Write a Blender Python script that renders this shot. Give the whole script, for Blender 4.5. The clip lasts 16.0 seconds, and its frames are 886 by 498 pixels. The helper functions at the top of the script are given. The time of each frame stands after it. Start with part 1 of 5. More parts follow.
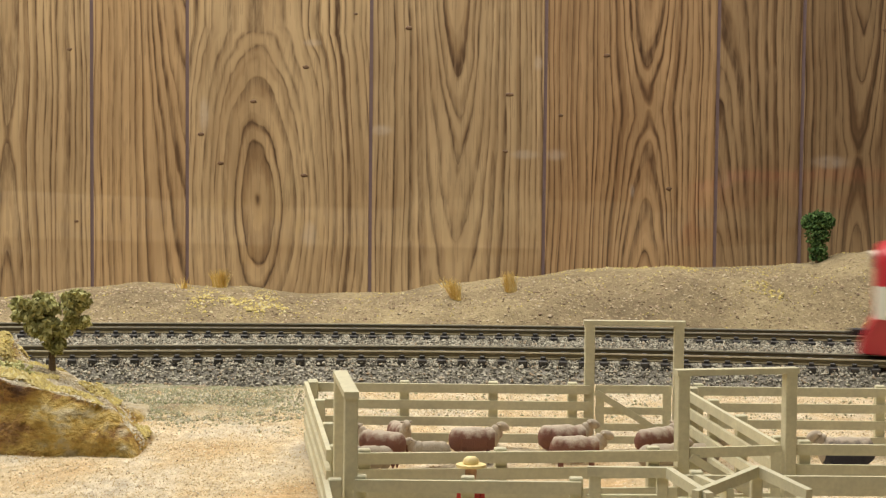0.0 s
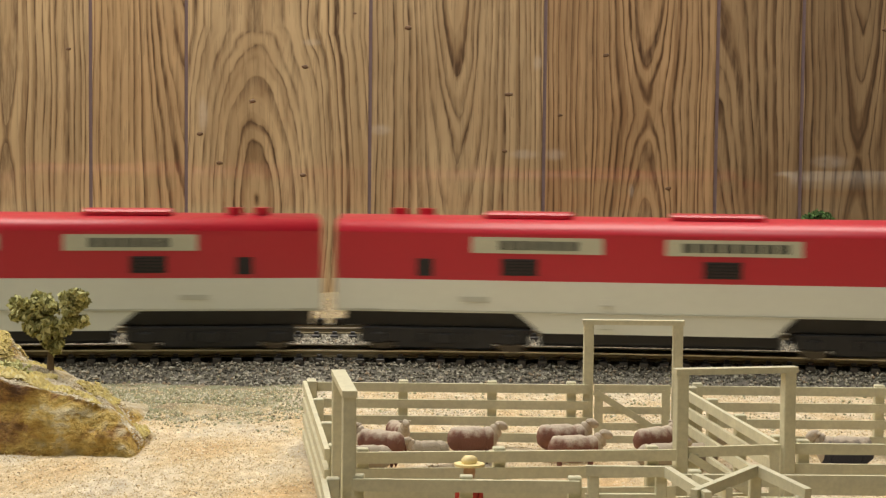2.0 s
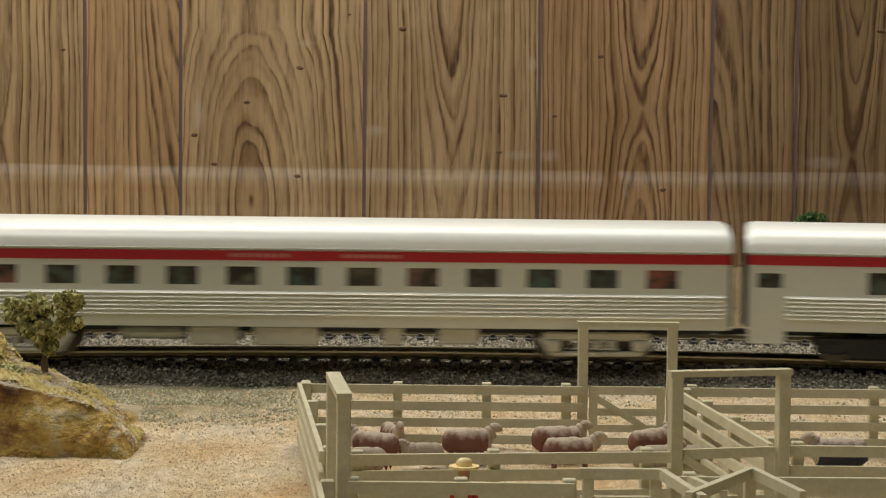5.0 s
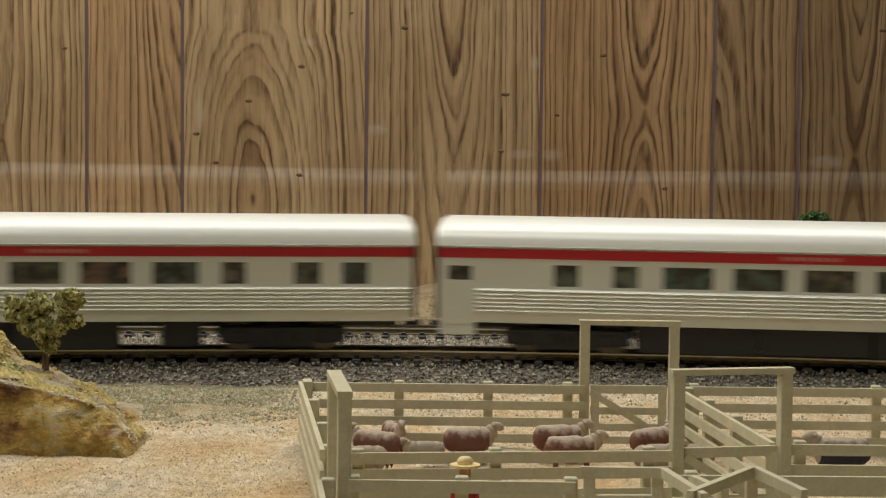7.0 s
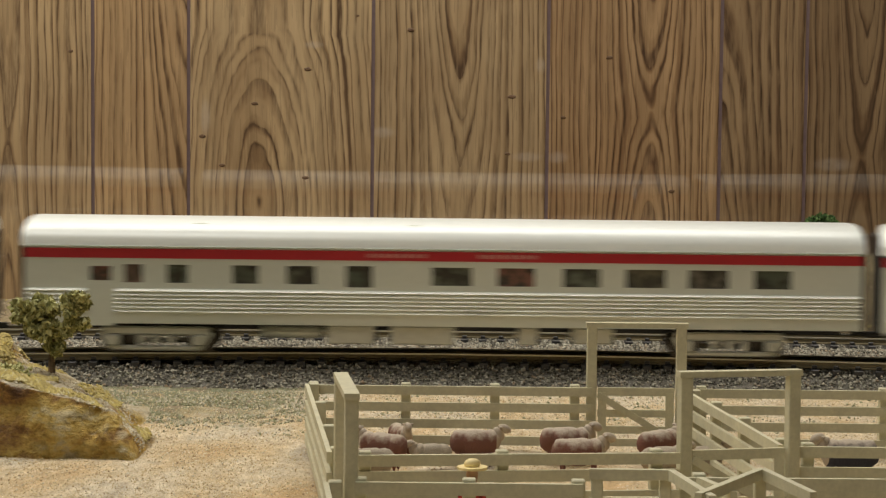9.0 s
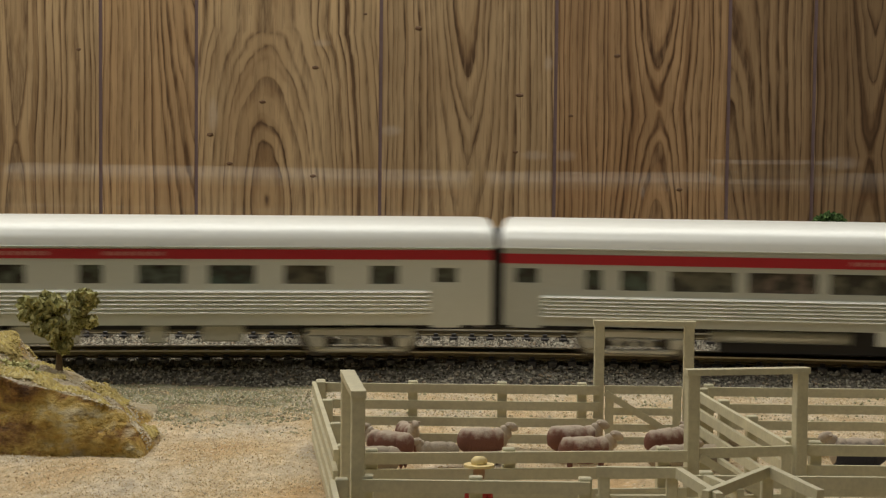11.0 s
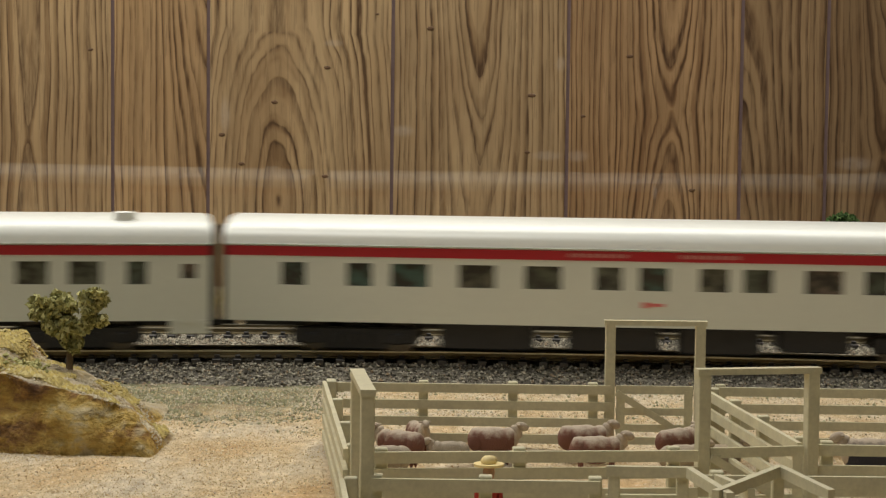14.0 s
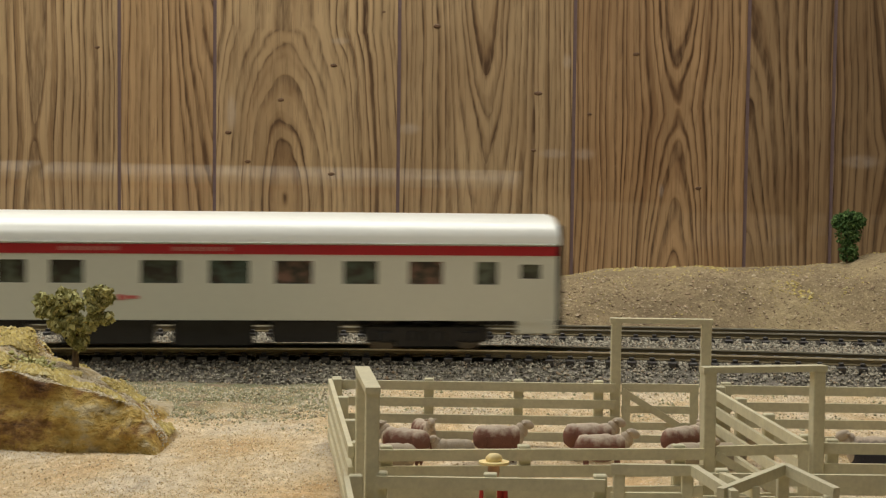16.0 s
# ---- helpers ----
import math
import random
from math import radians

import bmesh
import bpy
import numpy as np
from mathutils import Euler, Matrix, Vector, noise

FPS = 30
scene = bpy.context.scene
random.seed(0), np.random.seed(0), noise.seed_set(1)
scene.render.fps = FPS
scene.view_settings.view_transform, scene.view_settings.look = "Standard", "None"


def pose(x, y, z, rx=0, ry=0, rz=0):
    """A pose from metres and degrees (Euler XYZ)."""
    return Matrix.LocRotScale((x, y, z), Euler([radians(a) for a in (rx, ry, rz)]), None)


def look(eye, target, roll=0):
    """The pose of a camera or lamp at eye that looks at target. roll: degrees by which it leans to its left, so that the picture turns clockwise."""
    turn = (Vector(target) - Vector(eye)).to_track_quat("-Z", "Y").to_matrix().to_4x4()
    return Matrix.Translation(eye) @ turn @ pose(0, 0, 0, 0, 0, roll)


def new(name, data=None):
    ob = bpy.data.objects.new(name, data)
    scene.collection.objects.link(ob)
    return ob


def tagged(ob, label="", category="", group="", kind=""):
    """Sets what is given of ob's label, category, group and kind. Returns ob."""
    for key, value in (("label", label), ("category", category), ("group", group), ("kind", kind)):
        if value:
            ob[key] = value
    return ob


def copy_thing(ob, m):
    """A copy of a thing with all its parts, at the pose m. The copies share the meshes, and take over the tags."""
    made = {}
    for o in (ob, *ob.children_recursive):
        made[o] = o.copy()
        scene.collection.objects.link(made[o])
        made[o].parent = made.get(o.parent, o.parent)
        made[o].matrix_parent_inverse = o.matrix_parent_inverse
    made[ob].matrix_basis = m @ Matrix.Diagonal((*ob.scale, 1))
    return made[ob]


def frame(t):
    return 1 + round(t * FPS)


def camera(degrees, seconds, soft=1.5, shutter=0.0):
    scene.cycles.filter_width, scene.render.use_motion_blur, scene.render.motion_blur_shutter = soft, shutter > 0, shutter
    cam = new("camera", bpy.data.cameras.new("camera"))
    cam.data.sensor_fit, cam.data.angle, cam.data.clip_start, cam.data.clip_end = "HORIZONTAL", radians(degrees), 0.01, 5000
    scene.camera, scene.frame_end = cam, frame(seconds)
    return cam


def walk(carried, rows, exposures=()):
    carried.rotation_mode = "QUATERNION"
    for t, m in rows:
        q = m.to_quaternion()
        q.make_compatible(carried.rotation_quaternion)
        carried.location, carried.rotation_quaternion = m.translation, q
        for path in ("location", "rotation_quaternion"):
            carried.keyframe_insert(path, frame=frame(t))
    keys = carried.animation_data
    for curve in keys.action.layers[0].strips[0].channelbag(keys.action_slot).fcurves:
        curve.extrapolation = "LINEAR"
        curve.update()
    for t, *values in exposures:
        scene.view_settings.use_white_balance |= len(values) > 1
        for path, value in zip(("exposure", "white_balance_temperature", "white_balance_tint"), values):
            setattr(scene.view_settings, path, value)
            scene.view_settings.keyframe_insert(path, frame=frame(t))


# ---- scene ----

# ---- camera and its walk ----
cam = camera(25.97, 16.0, soft=1.3, shutter=0.5)

# seconds, x, y, z, pitch, turn to the left, roll
CAMERA_ROWS = [
    (0, -0.00000, 0.00000, 0.08300, -3.150, -0.000, 0.600),
    (0.5, -0.00002, 0.00034, 0.08287, -3.144, 0.046, 0.628),
    (1, 0.00028, 0.00004, 0.08318, -3.179, -0.012, 0.634),
    (1.5, 0.00001, 0.00006, 0.08304, -3.156, -0.050, 0.603),
    (2, 0.00028, 0.00047, 0.08268, -3.139, -0.008, 0.603),
    (2.5, 0.00005, 0.00004, 0.08299, -3.174, -0.049, 0.605),
    (3, 0.00011, 0.00001, 0.08290, -3.194, -0.096, 0.606),
    (3.5, -0.00010, 0.00087, 0.08314, -3.206, -0.117, 0.620),
    (4, 0.00001, 0.00071, 0.08315, -3.155, -0.155, 0.608),
    (6.5, 0.00044, 0.00116, 0.08277, -3.121, -0.165, 0.656),
    (7, 0.00051, 0.00165, 0.08267, -3.140, -0.099, 0.663),
    (7.5, 0.00036, 0.00166, 0.08254, -3.182, -0.069, 0.661),
    (8, 0.00043, 0.00183, 0.08257, -3.161, 0.013, 0.646),
    (8.5, 0.00035, 0.00183, 0.08241, -3.095, 0.060, 0.641),
    (9, 0.00025, 0.00257, 0.08222, -3.034, 0.074, 0.630),
    (11.5, 0.00084, 0.00307, 0.08169, -3.099, 0.346, 0.645),
    (12, 0.00114, 0.00345, 0.08119, -3.162, 0.299, 0.674),
    (12.5, 0.00105, 0.00345, 0.08104, -3.179, 0.214, 0.676),
    (13, 0.00105, 0.00392, 0.08100, -3.085, 0.280, 0.693),
    (13.5, 0.00121, 0.00384, 0.08100, -3.012, 0.477, 0.694),
    (14, 0.00118, 0.00387, 0.08123, -3.019, 0.714, 0.685),
    (14.5, 0.00146, 0.00396, 0.08113, -3.097, 0.813, 0.703),
    (15, 0.00145, 0.00391, 0.08113, -3.115, 0.858, 0.674),
    (15.5, 0.00155, 0.00396, 0.08114, -3.074, 0.921, 0.708),
    (16, 0.00161, 0.00403, 0.08116, -3.080, 0.928, 0.709),
]


def camera_pose(x, y, z, pitch, turn, roll):
    p, w = radians(pitch), radians(turn)
    eye = Vector((x, y, z))
    return look(eye, eye + Vector((-math.sin(w) * math.cos(p), math.cos(w) * math.cos(p), math.sin(p))), roll)


walk(cam, [(t, camera_pose(*r)) for t, *r in CAMERA_ROWS],
     exposures=[(0, 0.02), (1.2, 0.05), (2.5, -0.12), (3.5, -0.41), (4.2, -0.54), (6.5, -0.62), (9.0, -0.56), (11.4, -0.87), (12.0, -0.82), (13.0, -0.64), (14.0, -0.61), (15.3, -0.60), (16.0, -0.54)])

# ---- light ----
world = bpy.data.worlds.new("room_air")
scene.world = world
world.use_nodes = True
world.node_tree.nodes["Background"].inputs["Color"].default_value = (1.0, 0.93, 0.82, 1)
world.node_tree.nodes["Background"].inputs["Strength"].default_value = 0.01


def area_lamp(name, at, target, size_x, size_y, watts, colour):
    data = bpy.data.lights.new(name, "AREA")
    data.shape, data.size, data.size_y = "RECTANGLE", size_x, size_y
    data.energy, data.color = watts, colour
    ob = new(name, data)
    ob.matrix_world = look(at, target)
    return ob


WARM = (1.0, 0.95, 0.85)
area_lamp("case_lamp", (-0.28, 0.72, 0.66), (-0.28, 0.68, 0), 1.3, 0.40, 10.3, WARM)
area_lamp("room_lamp", (-0.60, -0.35, 1.36), (-0.1, 0.65, 0), 1.0, 0.45, 9.0, WARM)


# ---- materials ----
class Nodes:
    def __init__(self, name):
        self.mat = bpy.data.materials.new(name)
        self.mat.use_nodes = True
        self.tree = self.mat.node_tree
        self.bsdf = self.tree.nodes["Principled BSDF"]

    def add(self, kind, **inputs):
        n = self.tree.nodes.new(kind)
        for k, v in inputs.items():
            self.put(n.inputs[k], v)
        return n

    def put(self, socket, v):
        if isinstance(v, bpy.types.NodeSocket):
            self.tree.links.new(v, socket)
        else:
            socket.default_value = v

    def math(self, op, a, b=0.0, c=0.0):
        n = self.tree.nodes.new("ShaderNodeMath")
        n.operation = op
        self.put(n.inputs[0], a), self.put(n.inputs[1], b), self.put(n.inputs[2], c)
        return n.outputs[0]

    def noise(self, vec, scale, detail=3.0, rough=0.55):
        return self.add("ShaderNodeTexNoise", Vector=vec, Scale=scale, Detail=detail, Roughness=rough).outputs["Fac"]

    def ramp(self, fac, stops):
        n = self.add("ShaderNodeValToRGB", Fac=fac)
        e = n.color_ramp.elements
        while len(e) < len(stops):
            e.new(0.5)
        for el, (p, c) in zip(e, stops):
            el.position, el.color = p, (*c, 1)
        return n.outputs["Color"]

    def mix(self, fac, a, b, kind="MIX"):
        n = self.tree.nodes.new("ShaderNodeMix")
        n.data_type, n.blend_type = "RGBA", kind
        self.put(n.inputs[0], fac)
        self.put(n.inputs[6], a if isinstance(a, bpy.types.NodeSocket) else (*a, 1))
        self.put(n.inputs[7], b if isinstance(b, bpy.types.NodeSocket) else (*b, 1))
        return n.outputs[2]

    def position(self):
        return self.add("ShaderNodeNewGeometry").outputs["Position"]

    def local(self):
        return self.add("ShaderNodeTexCoord").outputs["Object"]

    def stretch(self, vec, sx, sy, sz):
        return self.add("ShaderNodeMapping", Vector=vec, Scale=(sx, sy, sz)).outputs[0]

    def bump(self, height, strength, distance):
        self.put(self.bsdf.inputs["Normal"], self.add("ShaderNodeBump", Height=height, Strength=strength, Distance=distance).outputs[0])

    def finish(self, colour, rough=0.6, metal=0.0, **more):
        if isinstance(colour, tuple):
            colour = (*colour, 1)
        self.put(self.bsdf.inputs["Base Color"], colour)
        self.put(self.bsdf.inputs["Roughness"], rough)
        self.put(self.bsdf.inputs["Metallic"], metal)
        for k, v in more.items():
            self.put(self.bsdf.inputs[k.replace("_", " ")], v)
        return self.mat


def plain(name, colour, rough=0.5, metal=0.0, vary=0.12, size=400.0, bump=0.0, **more):
    """A painted or moulded surface with slight blotches and grain."""
    n = Nodes(name)
    p = n.local()
    f = n.math("ADD", n.math("MULTIPLY", n.noise(p, size, 4), 0.6), n.math("MULTIPLY", n.noise(p, size * 7, 2), 0.4))
    lo = tuple(c * (1 - vary) for c in colour)
    hi = tuple(min(1, c * (1 + vary)) for c in colour)
    if bump:
        n.bump(n.noise(p, size * 5, 3), bump, 0.0004)
    return n.finish(n.ramp(f, [(0.3, lo), (0.7, hi)]), rough, metal, **more)


WALL_Y = 0.92
LIGHT_WOOD, MID_WOOD, DARK_WOOD = (0.575, 0.417, 0.239), (0.338, 0.219, 0.114), (0.088, 0.045, 0.022)


SCUFFS = [(-0.1145, 0.0955, 0.0022, 0.0080), (-0.0640, 0.0390, 0.0035, 0.0060), (0.0445, 0.1215, 0.0022, 0.0035), (0.0385, 0.0780, 0.0065, 0.0022), (0.0530, 0.0780, 0.0048, 0.0026),
          (0.1845, 0.0760, 0.0085, 0.0030), (-0.0300, 0.0890, 0.0050, 0.0025), (0.0900, 0.0610, 0.0012, 0.0030), (-0.0630, 0.1300, 0.0040, 0.0016)]


def wood(name, figure, span, seed, tint=(1.0, 1.0, 1.0)):
    """Printed oak grain. A figure is (axis x, spacing, waist z, rise above, rise below, width): lines run
    along the plank and close into tongues on the axis, one for each rise; a rise of 0 above and below
    gives nested ovals round the waist."""
    n = Nodes(name)
    p = n.position()
    sep = n.add("ShaderNodeSeparateXYZ", Vector=p)
    shifted = n.add("ShaderNodeMapping", Vector=p, Location=(seed * 1.7, 0, seed * 0.9)).outputs[0]
    slow = n.math("SUBTRACT", n.noise(n.stretch(shifted, 1, 1, 0.30), 24, 2), 0.5)
    fast = n.math("SUBTRACT", n.noise(n.stretch(shifted, 1, 1, 0.10), 190, 3), 0.5)
    x = n.math("ADD", sep.outputs[0], n.math("ADD", n.math("MULTIPLY", slow, 0.0085), n.math("MULTIPLY", fast, 0.0024)))
    z = n.math("ADD", sep.outputs[2], n.math("MULTIPLY", n.math("SUBTRACT", n.noise(shifted, 38, 3), 0.5), 0.022))
    x0, pitch, z0, above, below, width = figure
    dx = n.math("SUBTRACT", x, x0)
    dz = n.math("SUBTRACT", z, z0)
    if not above and not below:
        k = n.math("MINIMUM", n.math("MULTIPLY", n.math("ABSOLUTE", dz), 0.29), 0.024)
        rho = n.math("SQRT", n.math("ADD", n.math("MULTIPLY", dx, dx), n.math("MULTIPLY", k, k)))
        tip = 0.0
    else:
        rho = n.math("SQRT", n.math("ADD", n.math("MULTIPLY", dx, dx), 1.6e-6))
        up = n.math("MULTIPLY", n.math("MAXIMUM", dz, 0.0), 1.0 / above)
        down = n.math("MULTIPLY", n.math("MINIMUM", dz, 0.0), 1.0 / below)
        u = n.math("DIVIDE", dx, width)
        reach = n.math("EXPONENT", n.math("MULTIPLY", n.math("MULTIPLY", u, u), -1.0))
        tip = n.math("MULTIPLY", n.math("ADD", up, down), reach)
    # wide spacing in the heart of the figure, close lines at the sides
    heart = n.math("MULTIPLY", n.math("SUBTRACT", 1.0, n.math("EXPONENT", n.math("MULTIPLY", rho, -66.0))), -3.9)
    v = n.math("ADD", n.math("ADD", n.math("DIVIDE", rho, pitch), heart), tip)
    v = n.math("ADD", v, 40.0)
    along = n.add("ShaderNodeCombineXYZ", X=v, Y=seed).outputs[0]
    v = n.math("ADD", v, n.math("MULTIPLY", n.math("SUBTRACT", n.noise(along, 0.55, 3), 0.5), 2.6))
    ring = n.math("FRACT", v)
    luck = n.add("ShaderNodeTexWhiteNoise")
    luck.noise_dimensions = "1D"
    n.put(luck.inputs["W"], n.math("ADD", n.math("FLOOR", v), seed))
    strength = n.math("ADD", n.math("MULTIPLY", luck.outputs["Value"], 0.75), 0.40)
    col = n.ramp(ring, [(0.0, DARK_WOOD), (0.07, MID_WOOD), (0.17, LIGHT_WOOD), (0.52, LIGHT_WOOD), (0.78, MID_WOOD), (0.95, DARK_WOOD)])
    dashes = n.math("MULTIPLY", n.math("SUBTRACT", n.noise(n.stretch(shifted, 1, 1, 0.14), 480, 3), 0.5), 2.0)
    strength = n.math("ADD", strength, dashes)
    strength = n.math("MAXIMUM", n.math("MINIMUM", strength, 1.0), 0.15)
    col = n.mix(strength, LIGHT_WOOD, col)
    # the print fades in and out, and carries fine vertical pores
    fade = n.noise(n.stretch(shifted, 1, 1, 0.4), 45, 3)
    col = n.mix(n.math("MULTIPLY", n.math("SUBTRACT", fade, 0.34), 1.1), col, MID_WOOD)
    pores = n.noise(n.stretch(shifted, 1, 1, 0.035), 950, 2, 0.6)
    col = n.mix(n.math("MULTIPLY", n.math("GREATER_THAN", pores, 0.58), 0.20), col, DARK_WOOD)
    streak = n.noise(n.stretch(shifted, 1, 1, 0.06), 260, 2)
    col = n.mix(0.6, col, n.ramp(streak, [(0.3, (0.76, 0.74, 0.70)), (0.7, (1.12, 1.12, 1.1))]), "MULTIPLY")
    broad = n.noise(n.stretch(shifted, 1, 1, 0.6), 17, 4)
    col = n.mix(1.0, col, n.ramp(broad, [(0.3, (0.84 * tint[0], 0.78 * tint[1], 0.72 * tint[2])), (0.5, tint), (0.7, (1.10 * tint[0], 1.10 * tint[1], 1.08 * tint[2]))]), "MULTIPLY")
    # pale rubbed marks on the varnish
    smear = n.noise(n.stretch(p, 1, 1, 0.7), 330, 4, 0.7)
    for sx, sz, rx, rz in SCUFFS:
        if span[0] - rx < sx < span[1] + rx:
            a = n.math("DIVIDE", n.math("SUBTRACT", sep.outputs[0], sx), rx)
            b = n.math("DIVIDE", n.math("SUBTRACT", sep.outputs[2], sz), rz)
            d = n.math("ADD", n.math("MULTIPLY", a, a), n.math("MULTIPLY", b, b))
            mask = n.math("MULTIPLY", n.math("EXPONENT", n.math("MULTIPLY", n.math("MULTIPLY", d, d), -1.0)), n.math("MULTIPLY", smear, 0.42))
            col = n.mix(mask, col, (0.72, 0.66, 0.60))
    n.bump(n.math("ADD", pores, n.math("MULTIPLY", ring, 0.3)), 0.12, 0.0003)
    return n.finish(col, 0.45, 0.0, Coat_Weight=1.0, Coat_Roughness=0.02, Coat_IOR=1.65)


def dirt_material(name, base, speck_light, speck_dark, fine=900.0):
    n = Nodes(name)
    p = n.position()
    a, b, c = n.noise(p, 28, 4), n.noise(p, 240, 4), n.noise(p, fine, 3, 0.7)
    col = n.ramp(a, [(0.3, base[0]), (0.5, base[1]), (0.7, base[2])])
    col = n.mix(n.math("MULTIPLY", n.math("GREATER_THAN", c, 0.60), 0.55), col, speck_light)
    col = n.mix(n.math("MULTIPLY", n.math("LESS_THAN", c, 0.40), 0.6), col, speck_dark)
    col = n.mix(0.7, col, n.ramp(b, [(0.3, (0.72, 0.70, 0.66)), (0.7, (1.15, 1.15, 1.12))]), "MULTIPLY")
    n.bump(n.math("ADD", b, n.math("MULTIPLY", c, 0.7)), 0.7, 0.0012)
    return n.finish(col, 0.95)


def ground_material():
    n = Nodes("sandy_ground")
    p = n.position()
    sep = n.add("ShaderNodeSeparateXYZ", Vector=p)
    a, b, c = n.noise(n.stretch(p, 1, 0.4, 1), 40, 4), n.noise(n.stretch(p, 1, 0.5, 1), 330, 4), n.noise(n.stretch(p, 1, 0.6, 1), 1300, 3, 0.7)
    col = n.ramp(a, [(0.30, (0.60, 0.42, 0.22)), (0.45, (0.66, 0.53, 0.34)), (0.58, (0.70, 0.61, 0.46)), (0.70, (0.50, 0.45, 0.37))])
    # green and grey scatter by the foot of the ballast
    edge = n.math("ADD", n.math("MULTIPLY", n.math("SUBTRACT", sep.outputs[1], 0.557), 22), n.math("MULTIPLY", n.math("SUBTRACT", n.noise(p, 75, 5), 0.5), 2.2))
    # bare sand inside the pen
    pen = n.add("ShaderNodeClamp", Value=n.math("MULTIPLY", n.math("ADD", sep.outputs[0], 0.056), 60)).outputs[0]
    edge = n.math("SUBTRACT", edge, n.math("MULTIPLY", pen, 2.0))
    near = n.add("ShaderNodeClamp", Value=edge).outputs[0]
    col = n.mix(near, col, n.ramp(n.noise(p, 90, 3), [(0.35, (0.30, 0.235, 0.155)), (0.5, (0.20, 0.215, 0.12)), (0.65, (0.36, 0.335, 0.25))]))
    col = n.mix(n.math("MULTIPLY", n.math("GREATER_THAN", c, 0.62), 0.6), col, (0.86, 0.80, 0.68))
    col = n.mix(n.math("MULTIPLY", n.math("LESS_THAN", c, 0.40), 0.5), col, (0.30, 0.20, 0.11))
    col = n.mix(0.9, col, n.ramp(b, [(0.3, (0.66, 0.62, 0.56)), (0.7, (1.15, 1.15, 1.13))]), "MULTIPLY")
    n.bump(n.math("ADD", b, n.math("MULTIPLY", c, 0.8)), 0.7, 0.0012)
    return n.finish(col, 0.95)


def stone_material(name, stops):
    n = Nodes(name)
    r = n.add("ShaderNodeNewGeometry").outputs["Random Per Island"]
    col = n.ramp(r, stops)
    col = n.mix(0.5, col, n.ramp(n.noise(n.position(), 1500, 2), [(0.3, (0.7, 0.7, 0.7)), (0.7, (1.2, 1.2, 1.2))]), "MULTIPLY")
    return n.finish(col, 0.9)


GROUND = ground_material()
HILL = dirt_material("hill_dirt", ((0.18, 0.137, 0.080), (0.26, 0.204, 0.118), (0.36, 0.29, 0.165)), (0.50, 0.41, 0.25), (0.11, 0.075, 0.045), 650.0)
BALLAST_BED = dirt_material("ballast_grit", ((0.10, 0.09, 0.075), (0.16, 0.148, 0.125), (0.23, 0.21, 0.18)), (0.40, 0.38, 0.33), (0.04, 0.036, 0.032), 700.0)
STONES = stone_material("ballast_stone", [(0.0, (0.050, 0.044, 0.034)), (0.25, (0.14, 0.128, 0.096)), (0.55, (0.28, 0.262, 0.205)), (0.82, (0.49, 0.465, 0.38)), (1.0, (0.29, 0.21, 0.13))])
GRIT = stone_material("scattered_grit", [(0.0, (0.30, 0.20, 0.12)), (0.16, (0.54, 0.39, 0.19)), (0.45, (0.68, 0.55, 0.32)), (0.75, (0.77, 0.68, 0.46)), (0.93, (0.85, 0.80, 0.65)), (1.0, (0.34, 0.25, 0.18))])
TUFT = stone_material("yellow_flock", [(0.0, (0.34, 0.27, 0.09)), (0.5, (0.50, 0.40, 0.15)), (0.8, (0.58, 0.47, 0.14)), (1.0, (0.62, 0.57, 0.36))])
STRAW = stone_material("dry_straw", [(0.0, (0.62, 0.40, 0.08)), (0.6, (0.78, 0.56, 0.17)), (1.0, (0.86, 0.72, 0.38))])
LEAF = stone_material("olive_foam_leaf", [(0.0, (0.16, 0.16, 0.05)), (0.4, (0.38, 0.37, 0.14)), (1.0, (0.62, 0.60, 0.30))])
DARK_LEAF = stone_material("green_foam_leaf", [(0.0, (0.025, 0.06, 0.015)), (0.5, (0.065, 0.14, 0.03)), (1.0, (0.19, 0.30, 0.10))])
BARK = plain("twig_bark", (0.16, 0.11, 0.06), 0.9, vary=0.3, bump=0.5)
FENCE = plain("fence_plastic", (0.62, 0.59, 0.42), 0.55, vary=0.14, size=160)
RAIL_TOP = plain("worn_rail_head", (0.62, 0.58, 0.46), 0.36, 0.45, vary=0.15)
RAIL_SIDE = plain("tarnished_rail_side", (0.18, 0.146, 0.08), 0.5, 0.4, vary=0.2)
TIE = plain("black_plastic_tie", (0.034, 0.032, 0.032), 0.32, vary=0.3)
RED = plain("red_body_paint", (0.47, 0.012, 0.030), 0.38, vary=0.04, Specular_IOR_Level=0.85)
WHITE_SILVER = plain("pale_silver_paint", (0.67, 0.69, 0.61), 0.36, vary=0.04)
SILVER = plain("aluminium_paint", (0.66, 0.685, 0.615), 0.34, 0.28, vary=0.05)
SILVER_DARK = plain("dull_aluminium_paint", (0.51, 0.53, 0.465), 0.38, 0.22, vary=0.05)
# Roof and flutes whiter than the sides: overhead light put into the colour.
LIT_ROOF_SILVER = plain("lit_roof_aluminium", (0.88, 0.915, 0.89), 0.30, 0.08, vary=0.03)
LIT_FLUTE = plain("lit_flute_aluminium", (0.91, 0.93, 0.86), 0.30, 0.25, vary=0.03)
GREEN_GRIT = stone_material("green_grey_scatter", [(0.0, (0.17, 0.135, 0.085)), (0.25, (0.23, 0.235, 0.12)), (0.55, (0.30, 0.30, 0.17)), (0.8, (0.42, 0.40, 0.30)), (1.0, (0.58, 0.52, 0.40))])
